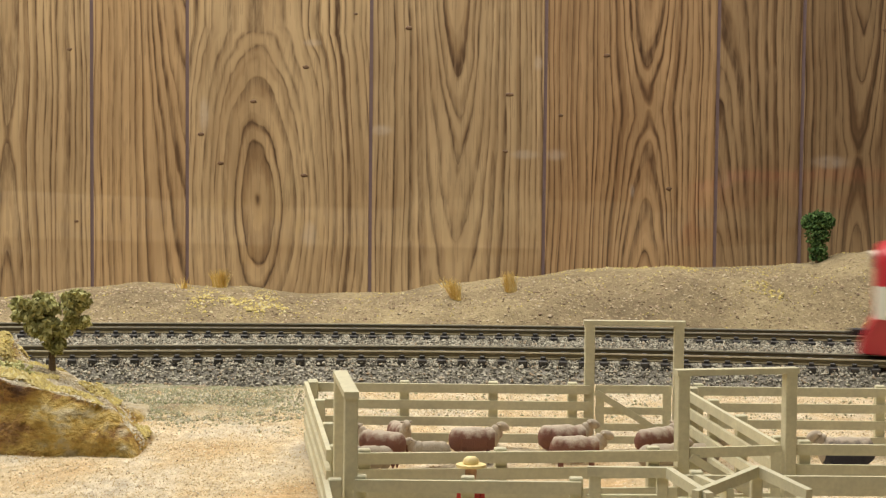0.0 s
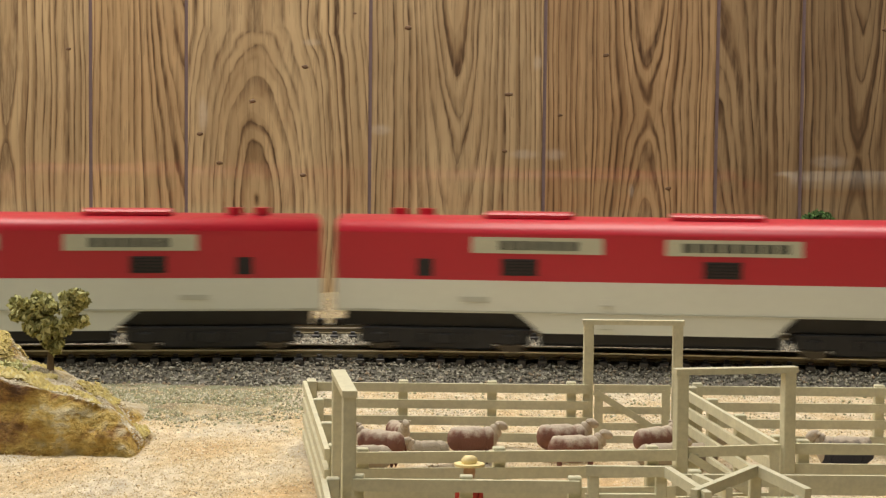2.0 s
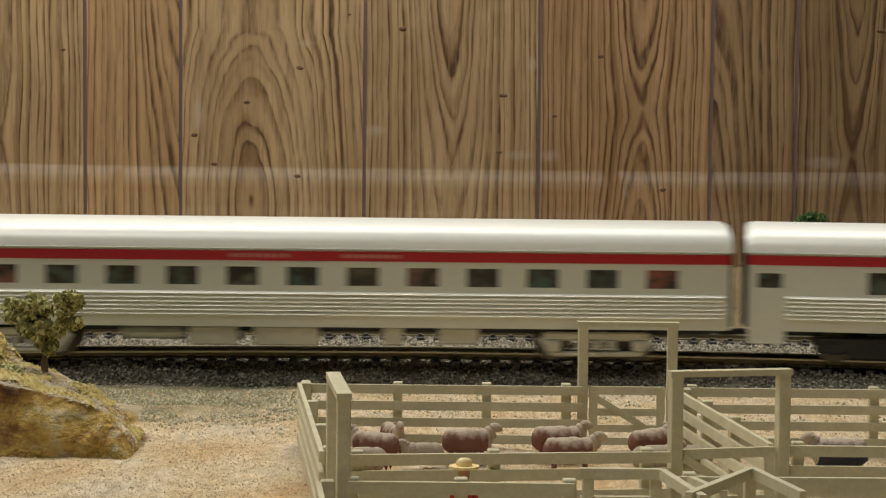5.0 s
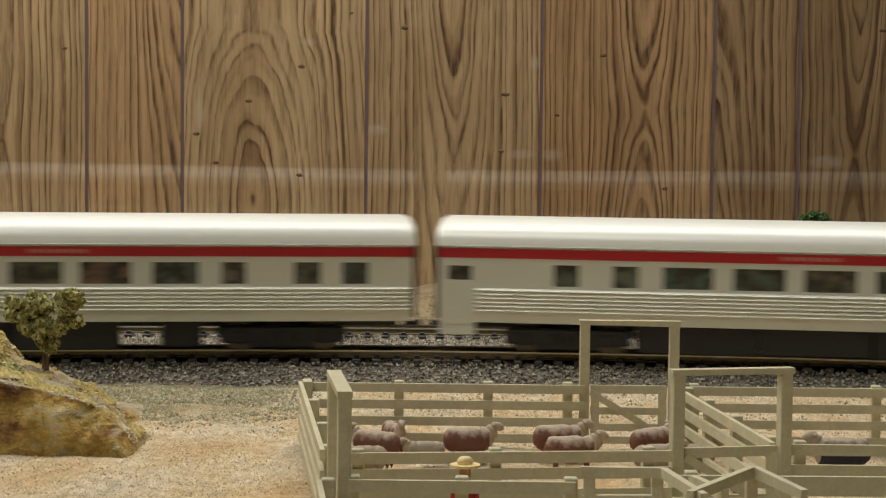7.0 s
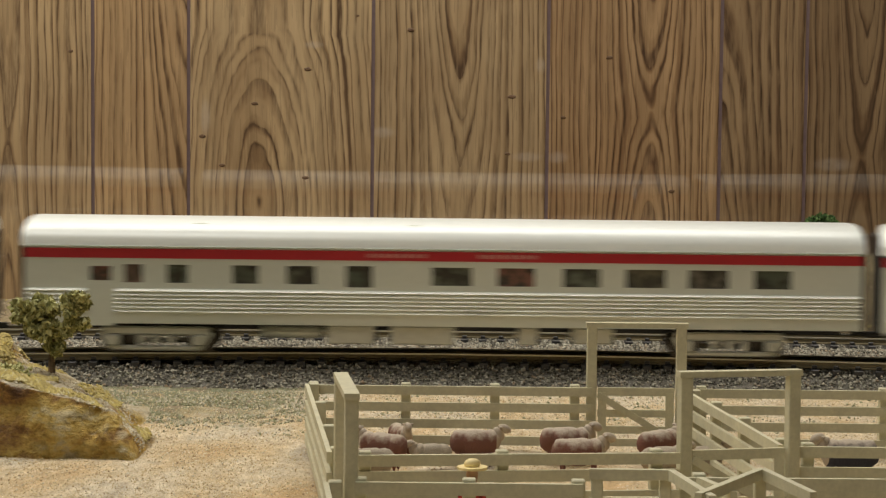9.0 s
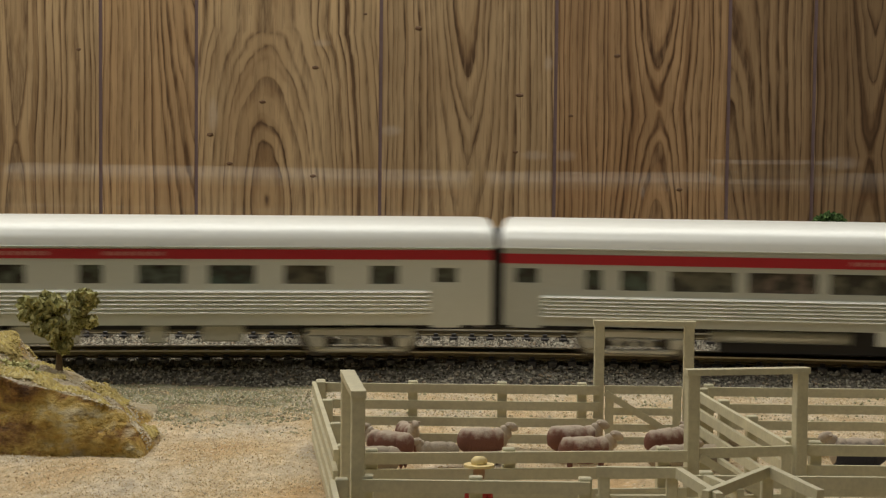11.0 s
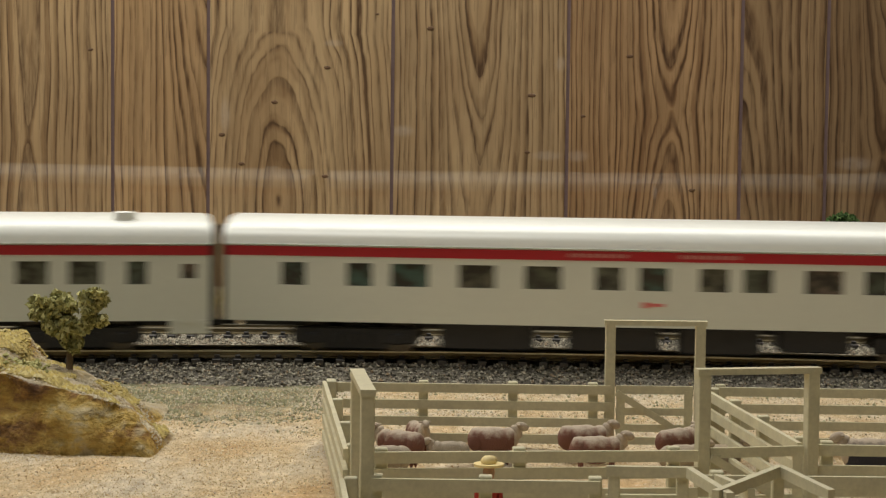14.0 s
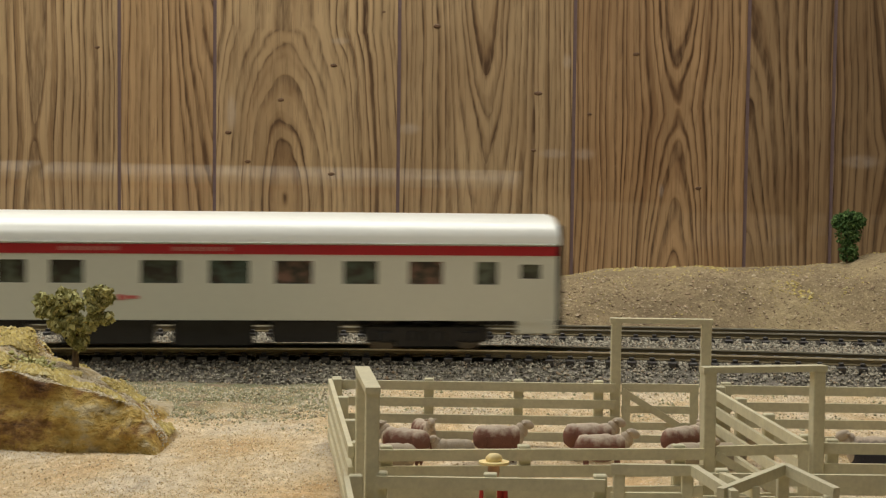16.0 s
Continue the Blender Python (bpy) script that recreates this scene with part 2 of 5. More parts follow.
RUST_GRIT = stone_material("rust_brown_scatter", [(0.0, (0.14, 0.06, 0.04)), (0.5, (0.30, 0.16, 0.11)), (1.0, (0.48, 0.36, 0.27))])
STRIPE = plain("red_stripe", (0.40, 0.016, 0.024), 0.4, vary=0.06)
BLACK = plain("black_underframe", (0.015, 0.0155, 0.018), 0.5, vary=0.4)
TRUCK_SILVER = plain("silver_truck_paint", (0.56, 0.56, 0.49), 0.33, 0.3, vary=0.15)
WHEEL = plain("blackened_wheel", (0.10, 0.09, 0.08), 0.35, 0.8, vary=0.2)
PANEL = plain("cream_name_panel", (0.50, 0.50, 0.38), 0.45, vary=0.08)
INK = plain("dark_lettering", (0.055, 0.06, 0.05), 0.5, vary=0.1)
PALE_INK = plain("pale_lettering", (0.50, 0.20, 0.17), 0.5, vary=0.1)
GRILLE = plain("dark_grille", (0.045, 0.035, 0.035), 0.6, vary=0.2)
RUBBER = plain("black_rubber_diaphragm", (0.014, 0.014, 0.016), 0.7, vary=0.2)
BEIGE = plain("pinkish_door", (0.42, 0.32, 0.23), 0.6, vary=0.1)


def window_material():
    """Dark panes with a hint of the coloured seats behind them, different from pane to pane."""
    n = Nodes("tinted_window_pane")
    r = n.add("ShaderNodeObjectInfo").outputs["Random"]
    tone = n.ramp(r, [(0.0, (0.10, 0.10, 0.07)), (0.3, (0.07, 0.12, 0.10)), (0.6, (0.14, 0.12, 0.08)), (0.8, (0.12, 0.15, 0.12)), (1.0, (0.28, 0.08, 0.06))])
    return n.finish(n.mix(n.ramp(n.noise(n.local(), 260, 2), [(0.42, (0, 0, 0)), (0.6, (1, 1, 1))]), (0.045, 0.042, 0.034), tone), 0.15)


GLASS = window_material()


# ---- building helpers ----
def mesh_of(bm, name, materials):
    me = bpy.data.meshes.new(name)
    bm.to_mesh(me)
    bm.free()
    for m in materials if isinstance(materials, (list, tuple)) else [materials]:
        me.materials.append(m)
    return me


def part(name, bm, material, parent=None, label="", smooth=False):
    ob = new(name, mesh_of(bm, name, material))
    if smooth:
        for p in ob.data.polygons:
            p.use_smooth = True
    ob.parent = parent
    return tagged(ob, label)


def thing(name, label, category, at=None, group="", kind=""):
    ob = new(name)
    ob.empty_display_size = 0.005
    if at is not None:
        ob.matrix_world = at
    return tagged(ob, label, category, group, kind)


def box(bm, x0, x1, y0, y1, z0, z1, m=0, bevel=0.0, turn=None):
    v = bmesh.ops.create_cube(bm, size=1)["verts"]
    for p in v:
        p.co = Vector((x0 + (p.co.x + 0.5) * (x1 - x0), y0 + (p.co.y + 0.5) * (y1 - y0), z0 + (p.co.z + 0.5) * (z1 - z0)))
    if turn is not None:
        for p in v:
            p.co = turn @ p.co
    faces = {f for p in v for f in p.link_faces}
    for f in faces:
        f.material_index = m
    if bevel:
        r = bmesh.ops.bevel(bm, geom=list({e for f in faces for e in f.edges}), offset=bevel, segments=1, affect="EDGES")
        for f in r["faces"]:
            f.material_index = m
    return bm


def a_box(*a, **k):
    return box(bmesh.new(), *a, **k)


def beam(bm, p, q, thick, high, m=0):
    """A board from p to q, its width and height square to it."""
    p, q = Vector(p), Vector(q)
    d = q - p
    side = d.cross(Vector((0, 0, 1)))
    side = side.normalized() if side.length > 1e-9 else Vector((1, 0, 0))
    up = side.cross(d).normalized()
    vs = []
    for e in (p, q):
        for s, u in ((-1, -1), (1, -1), (1, 1), (-1, 1)):
            vs.append(bm.verts.new(e + side * s * thick / 2 + up * u * high / 2))
    for f in ((0, 1, 2, 3), (7, 6, 5, 4), (0, 4, 5, 1), (1, 5, 6, 2), (2, 6, 7, 3), (3, 7, 4, 0)):
        bm.faces.new([vs[i] for i in f]).material_index = m
    bmesh.ops.recalc_face_normals(bm, faces=bm.faces)
    return bm


def disc(bm, centre, radius, depth, axis="Y", seg=16, m=0):
    rot = {"Y": Matrix.Rotation(math.pi / 2, 4, "X"), "Z": Matrix.Identity(4), "X": Matrix.Rotation(math.pi / 2, 4, "Y")}[axis]
    v = bmesh.ops.create_cone(bm, cap_ends=True, segments=seg, radius1=radius, radius2=radius, depth=depth,
                              matrix=Matrix.Translation(centre) @ rot)["verts"]
    for f in {f for p in v for f in p.link_faces}:
        f.material_index = m
    return bm


def blob(bm, centre, radii, sub=2, jitter=0.0, turn=None, m=0):
    v = bmesh.ops.create_icosphere(bm, subdivisions=sub, radius=1)["verts"]
    for p in v:
        k = 1 + jitter * noise.noise(p.co * 3 + Vector(centre) * 900)
        c = Vector((p.co.x * radii[0] * k, p.co.y * radii[1] * k, p.co.z * radii[2] * k))
        p.co = Vector(centre) + (turn @ c if turn is not None else c)
    for f in {f for p in v for f in p.link_faces}:
        f.material_index = m
        f.smooth = True
    return bm


def pebbles(name, places, label, material, category):
    """Many small stones in one mesh; places gives (x, y, z, size)."""
    shape = [(1, 0, 0), (-1, 0, 0), (0, 1, 0), (0, -1, 0), (0, 0, 1), (0, 0, -1)]
    tri = [(0, 2, 4), (2, 1, 4), (1, 3, 4), (3, 0, 4), (2, 0, 5), (1, 2, 5), (3, 1, 5), (0, 3, 5)]
    rng = random.Random(7)
    verts, faces = [], []
    for x, y, z, s in places:
        b = len(verts)
        ca, sa = math.cos(rng.uniform(0, 3.14)), math.sin(rng.uniform(0, 3.14))
        for vx, vy, vz in shape:
            k = s * rng.uniform(0.55, 1.2)
            vx, vy = vx * ca - vy * sa, vx * sa + vy * ca
            verts.append((x + vx * k, y + vy * k + vz * k * 0.4, z + vz * k * 0.8))
        faces += [(b + i, b + j, b + k) for i, j, k in tri]
    me = bpy.data.meshes.new(name)
    me.from_pydata(verts, [], faces)
    me.materials.append(material)
    return tagged(new(name, me), label, category, kind="stuff")


def lerp_table(x, table):
    for (xa, ya), (xb, yb) in zip(table, table[1:]):
        if x <= xb:
            k = max(0.0, min(1.0, (x - xa) / (xb - xa)))
            k = k * k * (3 - 2 * k)
            return ya + (yb - ya) * k
    return table[-1][1]


# ---- large structure ----
RAIL_Z = 0.0097            # height of the rail heads
NEAR_Y, FAR_Y = 0.685, 0.767


def curve_y(x, bend):
    """How far the line swings towards the front at x."""
    return bend * x * x / (1 + (x / 0.45) ** 2)


def near_y(x):
    return NEAR_Y - curve_y(x, NEAR_BEND)


def far_y(x):
    return FAR_Y - curve_y(x, FAR_BEND)


NEAR_BEND, FAR_BEND = 0.68, 0.41
END = 4.2

# wall of grooved wood panelling
GROOVES = [-0.5415, -0.4585, -0.4140, -0.3300, -0.2465, -0.1680, -0.1225, -0.0350, 0.0480, 0.1300, 0.1705, 0.2520, 0.3350, 0.3790, 0.4620, 0.5450]
WALL_LEAN = Matrix.Translation((0, WALL_Y, 0.05)) @ Matrix.Rotation(radians(1.2), 4, "X") @ Matrix.Translation((0, -WALL_Y, -0.05))
wall = thing("wall_back", "wall of grooved wood-grain panelling", "wall", WALL_LEAN, kind="structure")
bm = a_box(-END, END, WALL_Y - 0.0014, WALL_Y + 0.02, -0.05, 1.3)
part("backing", bm, plain("groove_shadow_brown", (0.20, 0.14, 0.145), 0.7), wall, "dark groove backing")
PLANK_GRAIN = {
    4: (-0.2078, 0.0030, 0.0842, -0.085, 0.045, 0.010),
    5: (-0.122, 0.0030, 0.0842, -0.028, -0.04, 0.017),
    6: (-0.089, 0.0030, 0.0539, 0, 0, 0.01),
    7: (0.006, 0.0028, 0.0869, -0.03, -0.028, 0.016),
    8: (0.0969, 0.0029, 0.1005, -0.023, 0.0195, 0.015),
    9: (0.1304, 0.0030, 0.1032, 0.026, 0.03, 0.016),
    10: (0.1981, 0.0030, 0.0788, -0.03, 0.03, 0.012),
}
# Own tone per plank; 9 and 10 are also darkened for weaker light there.
PLANK_TINT_AND_SHADE = {4: (1.02, 1.0, 0.97), 5: (1.0, 0.93, 0.86), 6: (1.07, 1.07, 1.06), 7: (1.0, 1.0, 1.0), 8: (0.92, 0.83, 0.77), 9: (0.70, 0.65, 0.62), 10: (0.61, 0.565, 0.535)}
for i, (a, b) in enumerate(zip(GROOVES, GROOVES[1:])):
    mid = (a + b) / 2
    grain = PLANK_GRAIN.get(i, (mid, 0.0030, 0.1 + 0.03 * (i % 4), 0.028 * (1, -1)[i % 2], 0.03, 0.014))
    bm = a_box(a + 0.0008, b - 0.0008, WALL_Y - 0.002, WALL_Y - 0.0015, -0.05, 1.28, bevel=0.00015)
    part("plank", bm, wood("oak_print", grain, (a, b), 3.1 * i + 0.7, PLANK_TINT_AND_SHADE.get(i, (0.95, 0.92, 0.9))), wall)
for a, b in ((-END, GROOVES[0]), (GROOVES[-1], END)):
    bm = bmesh.new()
    x = a
    while x < b - 0.001:
        e = min(x + 0.083, b)
        box(bm, x + 0.0006, e - 0.0006, WALL_Y - 0.002, WALL_Y - 0.0015, -0.05, 1.28)
        x = e
    part("panelling", bm, wood("oak_print", (a * 0.5, 0.0030, 0.1, 0.05, 0.05, 0.02), (a, b), 55.0), wall)
KNOT = plain("dark_printed_knot", (0.17, 0.095, 0.05), 0.5, vary=0.3, size=900)
for x, z, w in ((-0.0173, 0.1375, 0.0022), (-0.0660, 0.1185, 0.0019), (0.0307, 0.1065, 0.0022), (0.0770, 0.1255, 0.0018), (0.1077, 0.0625, 0.0018),
                (-0.0910, 0.1020, 0.0018), (-0.1160, 0.0862, 0.0018), (-0.1065, 0.0725, 0.0018), (-0.0668, 0.0670, 0.0018), (0.0293, 0.0795, 0.0016),
                (0.0555, 0.0970, 0.0013), (-0.1785, 0.1258, 0.0014), (-0.1755, 0.0440, 0.0013), (-0.0425, 0.1440, 0.0010), (0.2095, 0.1390, 0.0022)):
    bm = bmesh.new()
    blob(bm, (x, WALL_Y - 0.0021, z), (w * 0.85, 0.00012, w * 0.45), 2, 0.5)
    part("knot", bm, KNOT, wall)

# ground of the layout, one sheet out to the room's ends
bm = bmesh.new()
xs = [-END, -2, -1, -0.5] + [i * 0.004 for i in range(-75, 76)] + [0.5, 1, 2, END]
ys = [0.24 + i * 0.004 for i in range(0, 112)] + [0.70, WALL_Y]
rows = []
for y in ys:
    r = []
    for x in xs:
        h = 0.0012 * noise.noise(Vector((x * 30, y * 30, 0))) + 0.0005 * noise.noise(Vector((x * 150, y * 150, 3)))
        r.append(bm.verts.new((x, y, h if abs(x) < 0.5 and y < 0.69 else 0)))
    rows.append(r)
for a, b in zip(rows, rows[1:]):
    for j in range(len(xs) - 1):
        bm.faces.new((a[j], a[j + 1], b[j + 1], b[j])).smooth = True
tagged(part("ground", bm, GROUND), "sandy tan scenic ground with scattered grit", "ground", kind="structure")
bm = a_box(-END, END, 0.22, WALL_Y + 0.02, -0.06, -0.004)
tagged(part("table", bm, plain("table_board", (0.20, 0.14, 0.09), 0.7)), "plain wooden board under the layout", "table", kind="structure")

bm = a_box(-END, END, 0.26, 0.29, -1.0, -0.06)
tagged(part("wall_table_front", bm, plain("fascia_board", (0.16, 0.12, 0.08), 0.7)), "plain wooden fascia under the layout", "wall", kind="structure")

# the room round it
ROOM = plain("painted_room_wall", (0.16, 0.14, 0.115), 0.8, vary=0.08, size=6)
for name, b in (("ceiling", (-END, END, -3.0, WALL_Y + 0.02, 1.6, 1.65)), ("floor", (-END, END, -3.0, WALL_Y + 0.02, -1.05, -1.0)),
                ("wall_front", (-END, END, -3.05, -3.0, -1.0, 1.6)), ("wall_left", (-END - 0.05, -END, -3.05, WALL_Y + 0.02, -1.05, 1.65)),
                ("wall_right", (END, END + 0.05, -3.05, WALL_Y + 0.02, -1.05, 1.65)), ("upper_wall", (-END, END, WALL_Y, WALL_Y + 0.05, 1.3, 1.6))):
    tagged(part(name, a_box(*b), ROOM), "plain painted room surface", "ceiling" if name == "ceiling" else "wall", kind="structure")

# ballast bed under both lines
def bed_height(x, y):
    n, f = near_y(x), far_y(x)
    front, back = n - 0.0152, f + 0.017
    if y < front:
        return max(-0.003, 0.0056 - (front - y) * 0.40)
    if y > back:
        return max(-0.003, 0.0062 - (y - back) * 0.3)
    if min(abs(y - n), abs(y - f)) < 0.0160:
        return 0.0047
    mid = (n + f) / 2
    return 0.0056 - 0.0006 * max(0.0, 1 - abs(y - mid) / 0.018)


bm = bmesh.new()
xs = [-END + i * 0.1 for i in range(0, 38)] + [-0.46 + i * 0.01 for i in range(0, 93)] + [0.5 + i * 0.1 for i in range(0, 38)]
rows = []
for x in xs:
    y0 = near_y(x) - 0.042
    rows.append([bm.verts.new((x, y0 + j * 0.004, bed_height(x, y0 + j * 0.004) + (0.0004 * noise.noise(Vector((x * 300, j, 0)))))) for j in range(0, 46)])
for a, b in zip(rows, rows[1:]):
    for j in range(45):
        bm.faces.new((a[j], b[j], b[j + 1], a[j + 1])).smooth = True
tagged(part("ballast_bed", bm, BALLAST_BED), "grey gravel ballast bed under the tracks", "ballast", kind="structure")

rng = random.Random(3)
spots = []
for _ in range(105000):
    x = rng.uniform(-0.25, 0.25)
    y = near_y(x) + rng.uniform(-0.040, 0.118)
    h = bed_height(x, y)
    if h < -0.001:
        continue
    spots.append((x, y, h + rng.uniform(-0.0001, 0.0007), 0.00040 + 0.00050 * rng.random() ** 1.8))
pebbles("ballast_stones", spots, "loose grey ballast stones along the tracks", STONES, "ballast")
spots = []
for _ in range(100000):
    x, y = rng.uniform(-0.135, 0.135), rng.uniform(0.37, 0.640)
    if rng.random() > 0.70 + 0.9 * noise.noise(Vector((x * 40, y * 40, 5))):
        continue
    spots.append((x, y, 0.0002 + 0.0012 * noise.noise(Vector((x * 30, y * 30, 0))), 0.00010 + 0.00012 * rng.random() + 0.0002 * rng.random() ** 8))
pebbles("scattered_grit", spots, "small tan and brown grit on the sandy ground", GRIT, "grit")

spots = []
for _ in range(3500):
    x, y = rng.uniform(-0.17, 0.17), rng.uniform(0.40, 0.655)
    spots.append((x, y, 0.0001 + 0.0012 * noise.noise(Vector((x * 30, y * 30, 0))), rng.uniform(0.0002, 0.00042)))
pebbles("sand_clumps", spots, "low tan clumps of sand on the ground", stone_material("sand_clump", [(0.0, (0.50, 0.37, 0.21)), (0.4, (0.62, 0.48, 0.29)), (0.8, (0.72, 0.60, 0.42)), (1.0, (0.44, 0.38, 0.29))]), "sand")

# green and grey scatter along the foot of the ballast, a rusty patch beside the rock
spots, rust = [], []
for _ in range(30000):
    x = rng.uniform(-0.17, 0.17)
    y = rng.gauss(0.597, 0.023) + 0.010 * noise.noise(Vector((x * 25, 0, 2)))
    if not 0.535 < y < near_y(x) - 0.0185 or noise.noise(Vector((x * 60, y * 60, 9))) < -0.22:
        continue
    if x > -0.04 and y < 0.634 and rng.random() < 0.88:
        continue
    place = (x, y, max(bed_height(x, y), 0.0) + 0.0002 + 0.0012 * noise.noise(Vector((x * 30, y * 30, 0))), 0.00018 + 0.0006 * rng.random() ** 3)
    (rust if (x + 0.102) ** 2 + (y - 0.575) ** 2 < 0.00016 and rng.random() < 0.7 else spots).append(place)
pebbles("green_scatter", spots, "fine green and grey scatter beside the ballast", GREEN_GRIT, "scatter")
pebbles("rusty_scatter", rust, "rust brown crumbs on the ground beside the rock", RUST_GRIT, "scatter")

# hills in front of the wall
CREST = [(-4.2, 0.018), (-0.24, 0.014), (-0.198, 0.012), (-0.160, 0.0168), (-0.135, 0.0190), (-0.092, 0.0176), (-0.057, 0.0146), (-0.024, 0.0156),
         (0.004, 0.0204), (0.037, 0.0235), (0.062, 0.0274), (0.105, 0.0284), (0.143, 0.029), (0.163, 0.031), (0.181, 0.0355), (0.198, 0.038), (0.25, 0.044), (0.4, 0.04), (4.2, 0.03)]
HILL_FOOT, HILL_TOP = 0.794, 0.862


def hill_height(x, y):
    k = max(0.0, min(1.0, (y - HILL_FOOT) / (HILL_TOP - HILL_FOOT)))
    c = lerp_table(x, CREST)
    z = 0.0005 + (c - 0.0005) * (1 - (1 - k) ** (2.3 + 0.9 * noise.noise(Vector((x * 22, 0, 6)))))
    if y > HILL_TOP:
        z -= (y - HILL_TOP) * 0.12
    if abs(x) < 0.5:
        z += min(1, 3 * k) * (1.25 - k) * (0.0030 * noise.noise(Vector((x * 55, y * 55, 1))) + 0.0013 * noise.noise(Vector((x * 170, y * 170, 2))) + 0.0007 * noise.noise(Vector((x * 420, y * 420, 3))))
    return z


bm = bmesh.new()
xs = [-END + i * 0.1 for i in range(0, 38)] + [-0.48 + i * 0.0015 for i in range(0, 641)] + [0.5 + i * 0.1 for i in range(0, 38)]
rows = [[bm.verts.new((x, HILL_FOOT + j * 0.00205, hill_height(x, HILL_FOOT + j * 0.00205))) for j in range(0, 63)] for x in xs]
for a, b in zip(rows, rows[1:]):
    for j in range(62):
        bm.faces.new((a[j], b[j], b[j + 1], a[j + 1])).smooth = True
tagged(part("hill", bm, HILL), "low brown dirt hills with dry yellow patches", "hill", kind="structure")
spots, flock = [], []
for _ in range(34000):
    x, y = rng.uniform(-0.24, 0.24), rng.uniform(HILL_FOOT, HILL_TOP + 0.006)
    n1 = noise.noise(Vector((x * 70, y * 70, 9)))
    patch = math.exp(-((x + 0.088) / 0.026) ** 2 - ((y - 0.826) / 0.018) ** 2) + 0.8 * math.exp(-((x - 0.085) / 0.04) ** 2 - ((y - 0.853) / 0.010) ** 2) + 0.7 * math.exp(-((x - 0.142) / 0.010) ** 2 - ((y - 0.83) / 0.02) ** 2)
    if rng.random() < (patch + 0.10) * (0.45 + 1.4 * n1):
        flock.append((x, y, hill_height(x, y), rng.uniform(0.0003, 0.0008) * (1.35 if patch > 0.5 else 0.8)))
    elif rng.random() < 0.30 and y < 0.845:
        spots.append((x, y, hill_height(x, y), rng.uniform(0.0002, 0.0008) * (1.5 if rng.random() < 0.06 else 1)))
pebbles("hill_grit", spots, "small brown clods on the dirt hills", stone_material("hill_clod", [(0.0, (0.16, 0.11, 0.07)), (0.5, (0.34, 0.25, 0.16)), (1.0, (0.55, 0.46, 0.33))]), "grit")
pebbles("yellow_scrub", flock, "dry yellow flock patches on the hills", TUFT, "scrub")


# ---- tracks ----
def rail_line(fn, y_off, name, parent):
    """One rail: foot, web and head swept along the line."""
    prof = [(-0.0011, 0), (0.0011, 0), (0.0011, 0.0003), (0.00025, 0.0007), (0.00025, 0.0018), (0.00048, 0.0020), (0.00048, 0.0025),
            (-0.00048, 0.0025), (-0.00048, 0.0020), (-0.00025, 0.0018), (-0.00025, 0.0007), (-0.0011, 0.0003)]
    bm = bmesh.new()
    xs = [-END + 0.06 * i for i in range(0, 141)]
    rings = []
    for x in xs:
        s = (fn(x + 0.01) - fn(x - 0.01)) / 0.02
        nx, ny = -s / math.hypot(1, s), 1 / math.hypot(1, s)
        c = Vector((x + nx * y_off, fn(x) + ny * y_off, RAIL_Z - 0.0025))
        rings.append([bm.verts.new(c + Vector((nx * u, ny * u, v))) for u, v in prof])
    for a, b in zip(rings, rings[1:]):
        for j in range(len(prof)):
            k = (j + 1) % len(prof)
            f = bm.faces.new((a[j], b[j], b[k], a[k]))
            f.material_index = 1 if j in (5, 6, 7) else 0
    bmesh.ops.recalc_face_normals(bm, faces=bm.faces)
    return part(name, bm, [RAIL_SIDE, RAIL_TOP], parent)


def tie_mesh():
    bm = bmesh.new()
    box(bm, -0.00150, 0.00150, -0.0155, 0.0155, -0.0026, 0, bevel=0.0002)
    for s in (-1, 1):
        for e in (-1, 1):
            y = s * 0.00875 + e * 0.0018
            box(bm, -0.0009, 0.0009, y - 0.0009, y + 0.0009, 0, 0.0011, bevel=0.00022)
    return mesh_of(bm, "tie", TIE)


TIE_MESH = tie_mesh()
for fn, label in ((near_y, "nearer railway track with black ties on grey ballast"), (far_y, "farther railway track with black ties beside the hill")):
    track = thing("track", label, "railway track", kind="structure")
    rail_line(fn, 0.00875, "rail", track)
    rail_line(fn, -0.00875, "rail", track)
    pitch = 0.00722
    rest = bmesh.new()
    for i in range(-580, 581):
        x = i * pitch + 0.001 * (fn is far_y)
        s = math.atan((fn(x + 0.01) - fn(x - 0.01)) / 0.02)
        m = pose(x, fn(x), RAIL_Z - 0.0025, 0, 0, math.degrees(s) + rng.uniform(-0.6, 0.6))
        if abs(i) <= 60:
            ob = new("tie", TIE_MESH)
            ob.parent, ob.matrix_world = track, m
        else:
            box(rest, -0.00135, 0.00135, -0.0150, 0.0150, -0.0020, 0, turn=m) if abs(i) < 64 or i % 2 == 0 else None
    tagged(part("ties_beyond", rest, TIE, track), kind="stuff")


# ---- stock pen ----
FENCE_TOP = 0.0176
RAIL_HIGH, RAIL_THICK = 0.0024, 0.0011


